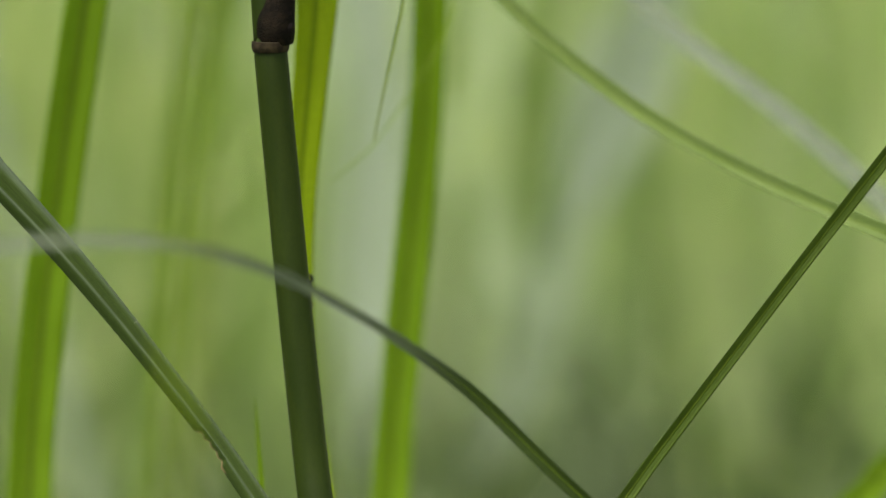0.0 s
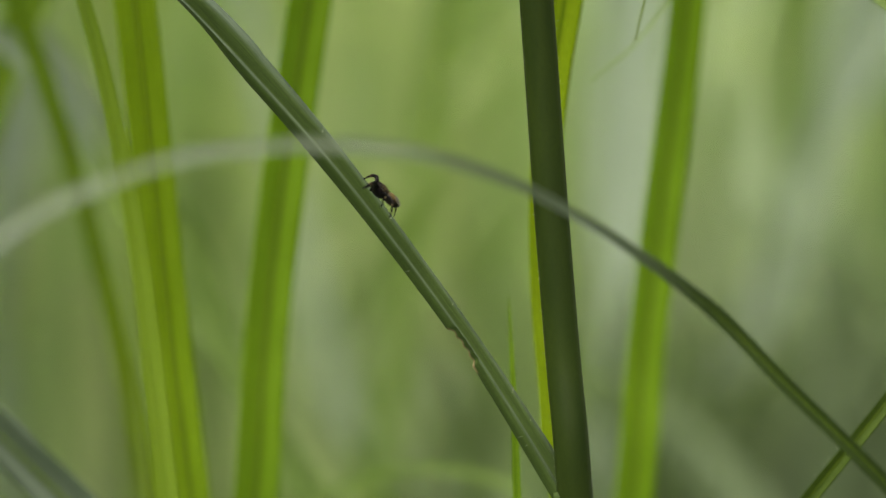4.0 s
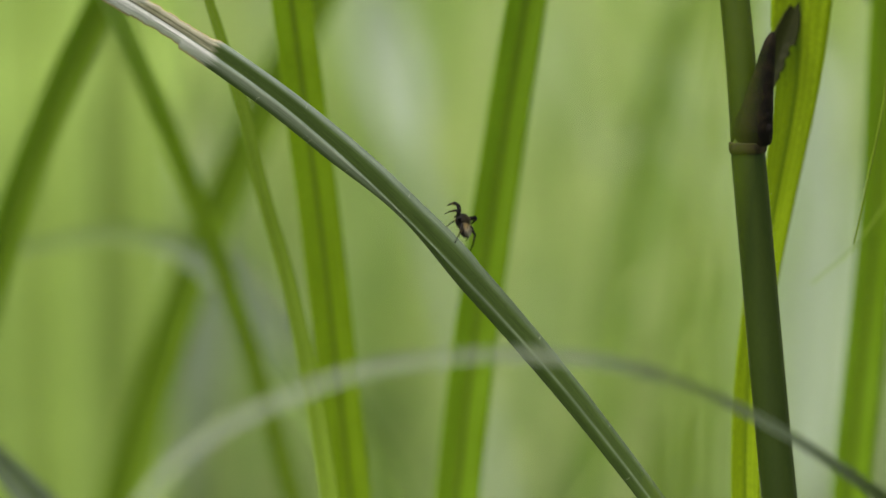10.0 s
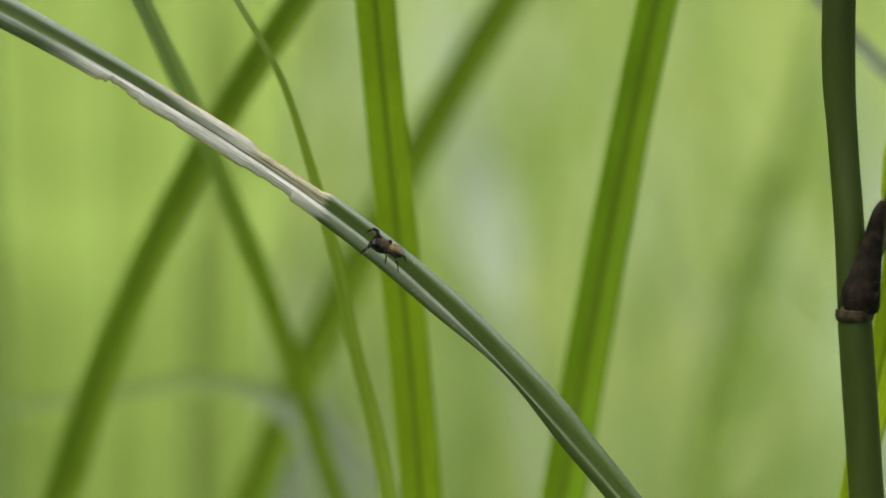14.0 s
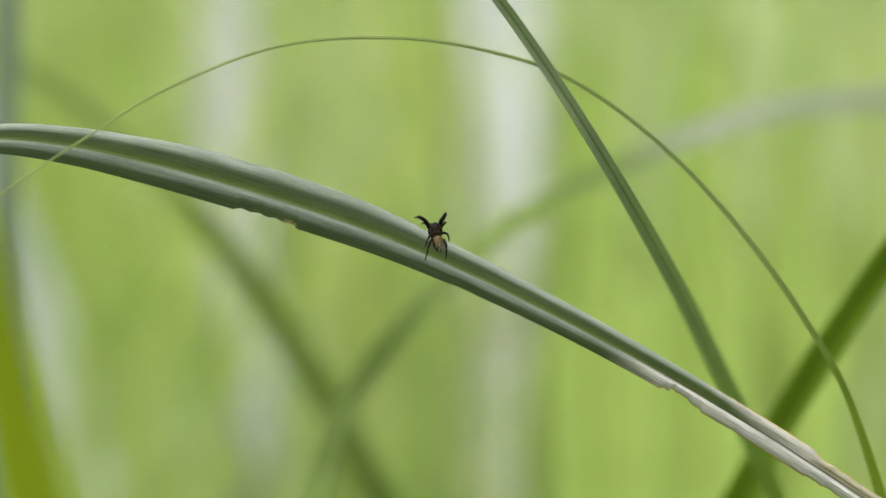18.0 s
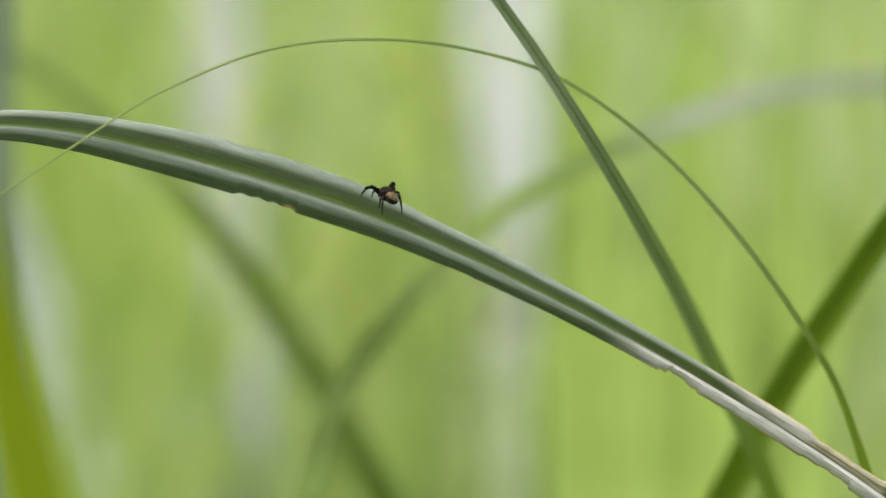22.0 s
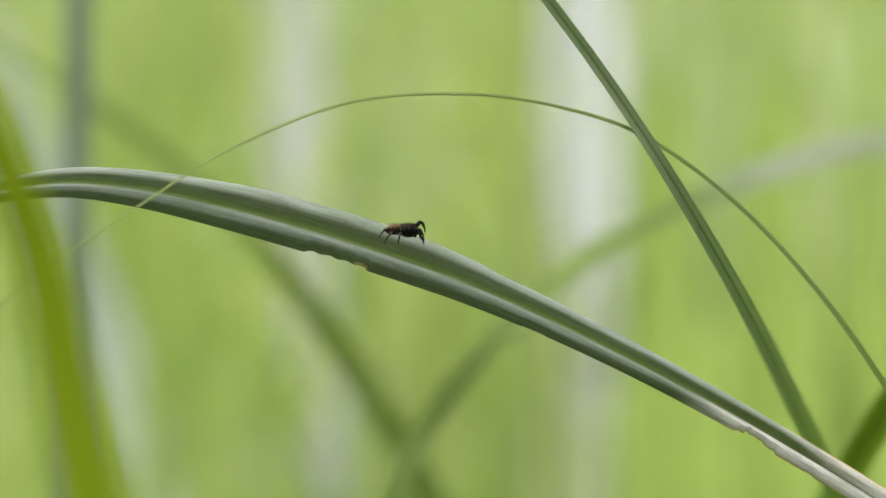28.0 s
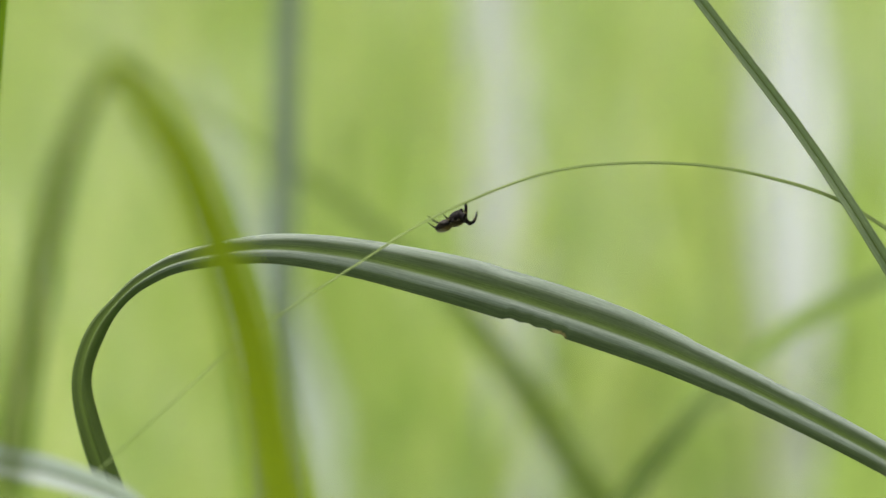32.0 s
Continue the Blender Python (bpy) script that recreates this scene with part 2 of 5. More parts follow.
def meadow_material(name, colours, islands=True, through=0.3, low_tint=0.0):
    """Far grass: every blade takes one of several greens."""
    m, nt, out = nodes_of(name)
    tex = nt.nodes.new("ShaderNodeTexCoord")
    n1 = add_node(nt, "ShaderNodeTexNoise", Scale=4.9, Detail=1.5)
    n2 = add_node(nt, "ShaderNodeTexNoise", Scale=24.0, Detail=4.0)
    for n in (n1, n2):
        nt.links.new(tex.outputs["Object"], n.inputs[0])
    geo = nt.nodes.new("ShaderNodeNewGeometry")
    pick = geo.outputs["Random Per Island"] if islands else n2.outputs[0]
    lo, hi = (0.0, 1.0) if islands else (0.35, 0.65)
    col = mixed(nt, colours[0], colours[1], ramp(nt, pick, lo, hi))
    col = mixed(nt, col, colours[2], arith(nt, 'MULTIPLY', ramp(nt, n1.outputs[0], 0.49, 0.655), 0.85))
    col = mixed(nt, col, colours[3], arith(nt, 'MULTIPLY', ramp(nt, n2.outputs[0], 0.52, 0.72), 0.6))
    if low_tint:
        # greyer, bluer grass towards the bottom
        sep = nt.nodes.new("ShaderNodeSeparateXYZ")
        nt.links.new(tex.outputs["Object"], sep.inputs[0])
        col = mixed(nt, col, (0.45, 0.57, 0.30), arith(nt, 'MULTIPLY', ramp(nt, sep.outputs[2], 0.42, 0.12), low_tint))
    bsdf = add_node(nt, "ShaderNodeBsdfPrincipled", Roughness=0.6, Specular_IOR_Level=0.3)
    nt.links.new(col, bsdf.inputs["Base Color"])
    trans = nt.nodes.new("ShaderNodeBsdfTranslucent")
    nt.links.new(mixed(nt, col, (1.0, 1.0, 0.55), 1.0, 'MULTIPLY'), trans.inputs[0])
    both = nt.nodes.new("ShaderNodeMixShader")
    both.inputs[0].default_value = through
    nt.links.new(bsdf.outputs[0], both.inputs[1])
    nt.links.new(trans.outputs[0], both.inputs[2])
    nt.links.new(both.outputs[0], out.inputs[0])
    return m


LEAF_GREY = leaf_material("waxy grey-green leaf", (0.028, 0.049, 0.007), (0.040, 0.066, 0.012), 0.12, 0.62, 21, 0.06, spec=0.15, relief=0.06, tip=((0.290, 0.305, (0.040, 0.070, 0.010)),), wax_and_light=0.75, grain=0.07, scars=((0.0320, 0.0395), (0.1735, 0.1755), (0.2345, 0.2365)))
LEAF_GREYER = leaf_material("dull waxy leaf", (0.040, 0.065, 0.022), (0.10, 0.13, 0.075), 0.15, 0.5, 3, 0.7, bloom=0.15, spec=0.12)
LEAF_GREEN = leaf_material("fresh green leaf", (0.165, 0.288, 0.008), (0.210, 0.352, 0.018), 0.5, 0.5, 7, 0.25, rib=(0.08, 0.155, 0.001), spec=0.12)
LEAF_LIME = leaf_material("lime green leaf", (0.215, 0.34, 0.008), (0.27, 0.41, 0.018), 0.55, 0.5, 7, 0.25, rib=(0.15, 0.245, 0.002), spec=0.12)
LEAF_SLIM = leaf_material("green leaf, greyer above", (0.245, 0.36, 0.022), (0.28, 0.40, 0.040), 0.55, 0.5, 3, 0.35, rib=(0.11, 0.175, 0.012), ribwide=0.06, spec=0.1, glow=(1.0, 1.0, 0.6), tip=((0.27, 0.36, (0.25, 0.33, 0.19)),))
LEAF_WIRE = leaf_material("thin wiry leaf, paler above", (0.17, 0.27, 0.020), (0.20, 0.30, 0.035), 0.35, 0.5, 2, 0.3, spec=0.08, tip=((0.12, 0.17, (0.28, 0.37, 0.14)),))
# the pale tip colour stands in for sky light on the arched part
LEAF_ARC = leaf_material("arching green leaf, sky light painted in towards the tip", (0.026, 0.048, 0.006), (0.042, 0.066, 0.014), 0.15, 0.5, 9, 0.2, tip=((0.055, 0.085, (0.16, 0.19, 0.14)),), spec=0.15, glow=(1.0, 1.0, 0.7))
LEAF_YELLOW = leaf_material("yellow-green leaf", (0.21, 0.31, 0.003), (0.27, 0.38, 0.008), 0.5, 0.5, 7, 0.4, rib=(0.12, 0.19, 0.003), spec=0.12)
LEAF_DULL = leaf_material("dull green leaf", (0.095, 0.155, 0.022), (0.14, 0.20, 0.05), 0.42, 0.5, 6, 0.25, bloom=0.04, spec=0.12)
LEAF_DEEP = leaf_material("deep green leaf", (0.055, 0.095, 0.008), (0.08, 0.125, 0.02), 0.4, 0.5, 6, 0.25, spec=0.1)
LEAF_MIST = leaf_material("misty grey leaf", (0.11, 0.14, 0.09), (0.14, 0.17, 0.12), 0.2, 0.5, 6, 0.2, spec=0.1)
LEAF_HAZE = leaf_material("shaded green leaf", (0.17, 0.275, 0.045), (0.21, 0.32, 0.07), 0.45, 0.55, 6, 0.2, spec=0.1)
LEAF_LONG = leaf_material("green leaf fading to a pale end", (0.125, 0.20, 0.035), (0.155, 0.23, 0.055), 0.4, 0.55, 6, 0.2, spec=0.1, tip=((0.36, 0.41, (0.22, 0.32, 0.09)),))
LEAF_DIM = leaf_material("dull green reed leaf", (0.112, 0.165, 0.043), (0.140, 0.192, 0.060), 0.35, 0.55, 6, 0.2, spec=0.1)
LEAF_FRESH = leaf_material("light green reed leaf", (0.225, 0.335, 0.070), (0.265, 0.375, 0.090), 0.35, 0.55, 6, 0.15, spec=0.1)
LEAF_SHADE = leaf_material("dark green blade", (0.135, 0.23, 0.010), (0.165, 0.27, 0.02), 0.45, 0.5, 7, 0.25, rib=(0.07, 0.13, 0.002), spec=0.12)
LEAF_ASH = leaf_material("ashen leaf, greener below", (0.13, 0.17, 0.11), (0.17, 0.21, 0.15), 0.3, 0.55, 6, 0.2, spec=0.1, glow=(1.0, 1.0, 0.8), tip=((0.025, 0.06, (0.105, 0.17, 0.035)),))
LEAF_SOFT = leaf_material("soft grey-green leaf", (0.20, 0.315, 0.055), (0.26, 0.37, 0.10), 0.45, 0.55, 6, 0.2, spec=0.2, glow=(1.0, 1.0, 0.6))
LEAF_PALE = leaf_material("pale bleached leaf", (0.56, 0.64, 0.60), (0.64, 0.72, 0.68), 0.25, 0.55, 6, 0.15, glow=(1.0, 1.0, 0.9))
REED_WHITE = leaf_material("whitish reed leaf", (0.105, 0.15, 0.06), (0.13, 0.175, 0.08), 0.25, 0.55, 6, 0.1, glow=(1.0, 1.0, 0.9), tip=((0.34, 0.39, (0.16, 0.195, 0.15)), (0.39, 0.46, (0.25, 0.295, 0.275))))
LEAF_NEAR = leaf_material("thin yellowish leaf", (0.27, 0.37, 0.010), (0.33, 0.43, 0.022), 0.55, 0.5, 7, 0.3, spec=0.08, tip=((0.060, 0.074, (0.12, 0.18, 0.035)),))
LEAF_PALLID = leaf_material("pale end of a drooping leaf", (0.15, 0.24, 0.05), (0.19, 0.28, 0.07), 0.4, 0.55, 6, 0.2, glow=(1.0, 1.0, 0.8), tip=((0.245, 0.262, (0.20, 0.26, 0.17)), (0.278, 0.295, (0.19, 0.285, 0.08))))
REED_FAINT = leaf_material("faded green reed leaf", (0.32, 0.40, 0.275), (0.36, 0.44, 0.315), 0.3, 0.55, 6, 0.15, glow=(1.0, 1.0, 0.8))
LEAF_ENDING = leaf_material("soft green leaf with a pale end", (0.070, 0.125, 0.016), (0.09, 0.15, 0.027), 0.42, 0.55, 6, 0.2, spec=0.15, glow=(1.0, 1.0, 0.6), tip=((0.335, 0.375, (0.19, 0.28, 0.08)), (0.415, 0.45, (0.42, 0.47, 0.42))))
REED_GREY = leaf_material("greyish reed leaf", (0.13, 0.17, 0.13), (0.17, 0.21, 0.17), 0.25, 0.55, 6, 0.15, glow=(1.0, 1.0, 0.9), tip=((0.38, 0.47, (0.30, 0.34, 0.335)),))
STALK_GREY = leaf_material("grey reed stalk", (0.17, 0.23, 0.17), (0.23, 0.29, 0.235), 0.2, 0.55, 6, 0.2, glow=(1.0, 1.0, 0.8))
STEM_GREEN = leaf_material("smooth green stem", (0.010, 0.019, 0.001), (0.016, 0.027, 0.002), 0.0, 0.5, 6, 0.05, spec=0.12, relief=0.06, grain=0.05)
RIB_GREEN = leaf_material("dark leaf rib", (0.09, 0.145, 0.005), (0.12, 0.18, 0.010), 0.1, 0.5, 3, 0.2, spec=0.15)
NODE_BROWN = plain_material("dry dark sheath", (0.003, 0.0026, 0.0017), (0.012, 0.009, 0.005), 0.8, 700, spec=0.05, bump=1.0, dist=0.0003)
LEAF_DARK_PATCH = leaf_material("dark patch on the side leaf", (0.009, 0.011, 0.0025), (0.024, 0.030, 0.005), 0.2, 0.6, 7, 0.3, spec=0.06)
COLLAR_TAN = plain_material("tan collar", (0.010, 0.0075, 0.0035), (0.030, 0.023, 0.011), 0.8, 900, spec=0.1)
SEED_BLACK = plain_material("black seed coat", (0.004, 0.0035, 0.003), (0.008, 0.0065, 0.005), 0.7, 1500, spec=0.05)
HAIR_PALE = plain_material("pale leaf hair", (0.35, 0.40, 0.22), (0.5, 0.5, 0.36), 0.5, 2000)
EARTH = meadow_material("grassy earth", [(0.115, 0.15, 0.075), (0.18, 0.22, 0.13), (0.20, 0.235, 0.18), (0.10, 0.13, 0.06)], False, 0.0)
MEADOW = meadow_material("meadow grass", [(0.275, 0.42, 0.085), (0.575, 0.665, 0.27), (0.60, 0.71, 0.55), (0.155, 0.25, 0.055)], True, 0.45, low_tint=0.40)
GREEN_GRASS = meadow_material("mid green grass", [(0.20, 0.31, 0.05), (0.32, 0.43, 0.11), (0.30, 0.38, 0.16), (0.16, 0.25, 0.04)], True, 0.4)
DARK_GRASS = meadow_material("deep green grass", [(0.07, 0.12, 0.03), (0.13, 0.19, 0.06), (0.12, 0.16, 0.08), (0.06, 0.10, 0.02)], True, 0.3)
DRY_WEED = meadow_material("dry brown weeds", [(0.22, 0.17, 0.09), (0.34, 0.30, 0.16), (0.26, 0.26, 0.12), (0.18, 0.13, 0.07)], True, 0.3)
CARAPACE = plain_material("black spider shell", (0.0018, 0.0016, 0.0014), (0.005, 0.004, 0.003), 0.5, 1800, spec=0.05, bump=0.8)
ABDOMEN = plain_material("brown velvety abdomen", (0.005, 0.0036, 0.002), (0.017, 0.012, 0.0065), 0.45, 900, spec=0.08, bump=0.9, back=(0.0007, 0.0011, (0.062, 0.045, 0.014)))
CREAM_FUR = plain_material("cream spider hairs", (0.27, 0.26, 0.18), (0.42, 0.41, 0.31), 0.8, 1600, spec=0.05, bump=0.9)
TAN_FUR = plain_material("tan spider hairs", (0.065, 0.051, 0.024), (0.135, 0.107, 0.054), 0.8, 1600, spec=0.05, bump=0.9)
LEG_BLACK = plain_material("black spider legs", (0.0025, 0.0023, 0.002), (0.009, 0.0082, 0.007), 0.6, 1300, spec=0.04, bump=0.6)
EYE_GLASS = plain_material("glossy spider eye", (0.004, 0.004, 0.004), (0.008, 0.007, 0.006), 0.15, 300, spec=0.4, bump=0.0, coat=0.3)

# ---- shapes ----


def spline(points, n):
    """n + 1 even steps on a smooth curve through the points (rows of any length)."""
    p = np.array(points, float)
    p = np.vstack([2 * p[0] - p[1], p, 2 * p[-1] - p[-2]])
    fine = []
    for i in range(1, len(p) - 2):
        for k in range(16):
            s = k / 16
            a, b, c, d = p[i - 1:i + 3]
            fine.append(0.5 * (2 * b + (c - a) * s + (2 * a - 5 * b + 4 * c - d) * s * s + (3 * b - a - 3 * c + d) * s ** 3))
    fine.append(p[-2])
    fine = np.array(fine)
    run = np.concatenate([[0], np.cumsum(np.linalg.norm(np.diff(fine[:, :3], axis=0), axis=1))])
    at = np.linspace(0, run[-1], n + 1)
    return np.stack([np.interp(at, run, fine[:, k]) for k in range(fine.shape[1])], 1), at


def mesh_of(name, verts, faces, material, uvs=None, smooth=True):
    me = bpy.data.meshes.new(name)
    me.from_pydata(verts, [], faces)
    if uvs is not None:
        layer = me.uv_layers.new(name="UVMap")
        for poly in me.polygons:
            for li in poly.loop_indices:
                layer.data[li].uv = uvs[me.loops[li].vertex_index]
    me.polygons.foreach_set("use_smooth", [smooth] * len(me.polygons))
    me.materials.append(material)
    me.update()
    return me


def hung(name, me, parent=None, at=(0, 0, 0)):
    ob = new(name, me)
    ob.location = at
    if parent is not None:
        ob.parent = parent
    return ob


def leaf_mesh(name, points, material, base, fold=0.3, twist=(0, 0), thick=0.00022, lean=0.15, n=70, wave=0.0, bites=(), torn=(), half=5, seed=0, skew=None, profile=None, humps=(), frayed=None, pinch=None):
    """A leaf swept along points (x, y, z, width), its upper face towards -y. fold: how deep the channel is;
    profile: (across, rise) rows in its place, for the lower and the upper stretch; twist: degrees at root and tip; bites: (metres along, length, depth)
    torn out of the lower margin; humps: swellings of the upper one; frayed: (from, to, depth), a stretch with ragged margins; pinch: (from, length, depth), where the lower half narrows."""
    rnd = random.Random(seed)
    pts, run = spline(points, n)
    verts, uvs, faces = [], [], []
    us = np.linspace(-1, 1, 2 * half + 1)
    k = len(us)
    ph = rnd.random() * 6
    for i in range(n + 1):
        p = pts[i, :3]
        t = pts[min(i + 1, n), :3] - pts[max(i - 1, 0), :3]
        t /= np.linalg.norm(t) + 1e-12
        f = np.array([0, -1.0, lean])
        s = np.cross(f, t)
        s /= np.linalg.norm(s) + 1e-12
        nn = np.cross(t, s)
        a = radians(twist[0] + (twist[1] - twist[0]) * i / n)
        s, nn = s * math.cos(a) + nn * math.sin(a), nn * math.cos(a) - s * math.sin(a)
        if nn[1] > 0 and abs(twist[0]) < 90 and abs(twist[1]) < 90:
            nn, s = -nn, -s
        w = max(pts[i, 3], 0.00005) / 2
        flatter = min(1.0, max(0.0, (run[i] - 0.120) / 0.03)) * min(1.0, max(0.0, (0.30 - run[i]) / 0.02))
        low = 1.0
        if frayed and frayed[0] < run[i] < frayed[1]:
            low -= frayed[2] * max(0.0, noise.cell(Vector((run[i] * 190, 3.1, 0))) + 0.35 * noise.noise(Vector((run[i] * 1500, 7.7, 0))))
        for at, length, depth in bites:
            q = (run[i] - at) / length
            if 0 <= q <= 1:
                low -= depth * (math.sin(q * math.pi) ** 0.2) * (0.8 + 0.2 * math.sin(q * 23))
        if pinch:
            low -= pinch[2] * math.sin(math.pi * min(1.0, max(0.0, (run[i] - pinch[0]) / pinch[1]))) ** 2
        top = 1.0
        if frayed and frayed[0] < run[i] < frayed[0] + 0.55 * (frayed[1] - frayed[0]):
            top -= frayed[2] * max(0.0, 0.4 * noise.cell(Vector((run[i] * 240, 9.4, 0))) + 0.35 * noise.noise(Vector((run[i] * 1700, 2.2, 0))))
        for at, length, depth in torn:
            q = (run[i] - at) / length
            if 0 <= q <= 1:
                top -= depth * min(1.0, 8 * q, 40 * (1 - q)) * (0.85 + 0.15 * math.sin(q * 31))
        for at, length, height in humps:
            q = (run[i] - at) / length
            if 0 <= q <= 1:
                top += height * math.sin(math.pi * q ** 0.6)
        shift = 0.0
        if skew:
            q = (run[i] - skew[0]) / (skew[1] - skew[0])
            shift = skew[2] * math.sin(math.pi * min(1.0, max(0.0, q))) ** 2
        for side in (1, 0):
            for u in us:
                d = abs(u)
                off = fold * (math.sqrt(d * d + 0.02) - 0.14)
                if profile:
                    off = float(np.interp(u, *zip(*profile[0]))) * (1 - flatter) + float(np.interp(u, *zip(*profile[1]))) * flatter
                off += wave * math.sin(run[i] * 160 + ph + 2 * u) * d
                down = s[2] * u < 0
                uu = u * ((low if down else top) if d > 0.3 else 1.0)
                q = p + s * (uu + shift * (1 - u * u)) * w + nn * (off * w - (0 if side else thick * (1.15 - 0.9 * d)))
                verts.append(q - np.array(base))
                uvs.append(((u + 1) / 2, run[i]))
        o = i * 2 * k
        if i:
            b = o - 2 * k
            for j in range(k - 1):
                faces.append((b + j, b + j + 1, o + j + 1, o + j))
                faces.append((b + k + j + 1, b + k + j, o + k + j, o + k + j + 1))
            faces.append((b + k, b, o, o + k))
            faces.append((b + k - 1, b + 2 * k - 1, o + 2 * k - 1, o + k - 1))
    for o, flip in ((0, False), (n * 2 * k, True)):
        for j in range(k - 1):
            q = (o + j, o + j + 1, o + k + j + 1, o + k + j)
            faces.append(q[::-1] if flip else q)
    return mesh_of(name, verts, faces, material, uvs)


def rod_mesh(name, points, material, base, sides=16, n=40, ridge=0.0, flat=1.0):
    """A round stalk swept along points (x, y, z, diameter)."""
    pts, run = spline(points, n)
    verts, uvs, faces = [], [], []
    for i in range(n + 1):
        t = pts[min(i + 1, n), :3] - pts[max(i - 1, 0), :3]
        t /= np.linalg.norm(t) + 1e-12
        s = np.cross(t, (0.05, 1.0, 0.1))
        s /= np.linalg.norm(s)
        b = np.cross(s, t)
        for j in range(sides):
            a = 2 * math.pi * j / sides
            r = pts[i, 3] / 2 * (1 + ridge * math.cos(a * sides / 2))
            verts.append(pts[i, :3] + r * (math.cos(a) * s + flat * math.sin(a) * b) - np.array(base))
            uvs.append((j / sides, run[i]))
    for i in range(n):
        for j in range(sides):
            a, b = i * sides + j, i * sides + (j + 1) % sides
            faces.append((a, b, b + sides, a + sides))
    faces.append(tuple(range(sides))[::-1])
    faces.append(tuple(n * sides + j for j in range(sides)))
    me = mesh_of(name, verts, faces, material, uvs)
    for face in (me.polygons[len(faces) - 2], me.polygons[len(faces) - 1]):
        face.use_smooth = False
    return me


def blob_mesh(name, radii, material, centre=(0, 0, 0), rings=12, sides=16, bulge=0.0, power=1.0):
    """A rounded body, longest along y; bulge > 0 makes the rear (-y) end fuller."""
    verts, faces = [], []
    for i in range(rings + 1):
        a = math.pi * i / rings
        y, r = -math.cos(a), math.sin(a) ** power
        r *= 1 - bulge * y
        for j in range(sides):
            b = 2 * math.pi * j / sides
            verts.append((centre[0] + radii[0] * r * math.cos(b), centre[1] + radii[1] * y, centre[2] + radii[2] * r * math.sin(b)))
    for i in range(rings):
        for j in range(sides):
            q = i * sides + j, i * sides + (j + 1) % sides
            faces.append((q[0], q[1], q[1] + sides, q[0] + sides))
    return mesh_of(name, verts, faces, material)


def rooted(points, up=0.05, tip=True):
    """The seen stretch of an upright blade, carried down to the ground and up to a pointed tip."""
    p = [np.array(q, float) for q in points]
    if p[0][2] > p[-1][2]:
        p = p[::-1]
    d = p[0] - p[1]
    d[:3] /= np.linalg.norm(d[:3])
    d[1] *= 0.4
    k = p[0][2] / max(0.35, -d[2])
    root = p[0].copy()
    root[:3] += d[:3] * k
    root[2] = 0.0
    mid = (p[0] + root) / 2
    mid[2] = p[0][2] * 0.5
    rows = [root, mid] + p
    if tip:
        e = p[-1] - p[-2]
        e[:3] /= np.linalg.norm(e[:3])
        a, b = p[-1].copy(), p[-1].copy()
        a[:3] += e[:3] * up * 0.5
        a[3] *= 0.7
        b[:3] += e[:3] * up
        b[3] = 0.0003
        rows += [a, b]
    return rows


def grass_blade(points, material, label, category="grass blade", ribbed=None, up=0.06, root=True, tip=True, **shape):
    rows = rooted(points, up, tip) if root else [np.array(q, float) for q in points]
    base = rows[0][:3].copy()
    ob = hung("grass_blade", leaf_mesh("grass_blade", rows, material, base, **shape), None, base)
    tagged(ob, label, category, "tall grass blades")
    rib = [(q[0], q[1] - 0.00006, q[2], max(0.00012, q[3] * 0.075)) for q in rows]
    hung("midrib", rod_mesh("midrib", rib, ribbed or RIB_GREEN, base, 6, shape.get("n", 70)), ob)
    return ob


def hairs_mesh(name, points, count, length, material, base, seed=1, radius=0.5):
    """Fine hairs that stand off both sides of a stalk or leaf swept along points (x, y, z, width)."""
    rnd = random.Random(seed)
    pts, run = spline(points, 200)
    verts, faces = [], []
    for k in range(count):
        i = rnd.randrange(4, 196)
        p, w = pts[i, :3], pts[i, 3]
        t = pts[i + 1, :3] - pts[i - 1, :3]
        t /= np.linalg.norm(t)
        s = np.cross(t, (0, 1.0, 0))
        s /= np.linalg.norm(s)
        side = rnd.choice((-1, 1))
        d = s * side + t * rnd.uniform(0.1, 0.8) + np.array([0, -rnd.uniform(0, 0.7), 0])
        d /= np.linalg.norm(d)
        a = p + s * side * w * radius + np.array([0, -0.0001, 0])
        e = a + d * length * rnd.uniform(0.5, 1.3)
        r = 0.00002
        o = len(verts)
        verts += [a + (r, 0, 0) - np.array(base), a + (-r, 0, r) - np.array(base), a + (0, 0, -r) - np.array(base), e - np.array(base)]
        faces += [(o, o + 1, o + 3), (o + 1, o + 2, o + 3), (o + 2, o, o + 3)]
    return mesh_of(name, verts, faces, material)


# ---- ground ----


def ground_height(x, y):
    q = min(1.0, max(0.0, (y - 0.8) / 6.0))
    return 3.4 * q * q * (3 - 2 * q) + (0.04 * noise.noise(Vector((x * 0.7, y * 0.7, 0))) if y > 1 else 0.0)


def build_ground():
    xs = np.concatenate([-np.geomspace(300, 1.6, 22), np.linspace(-1.4, 1.4, 15), np.geomspace(1.6, 300, 22)])
    ys = np.concatenate([-np.geomspace(300, 1.5, 14), np.linspace(-1, 8, 46), np.geomspace(8.6, 300, 16)])
    verts = [(x, y, ground_height(x, y)) for y in ys for x in xs]
    k = len(xs)
    faces = [(j * k + i, j * k + i + 1, (j + 1) * k + i + 1, (j + 1) * k + i) for j in range(len(ys) - 1) for i in range(k - 1)]
    tagged(hung("ground", mesh_of("ground", verts, faces, EARTH)), "short green meadow turf rising to a bank", "ground", kind="structure")


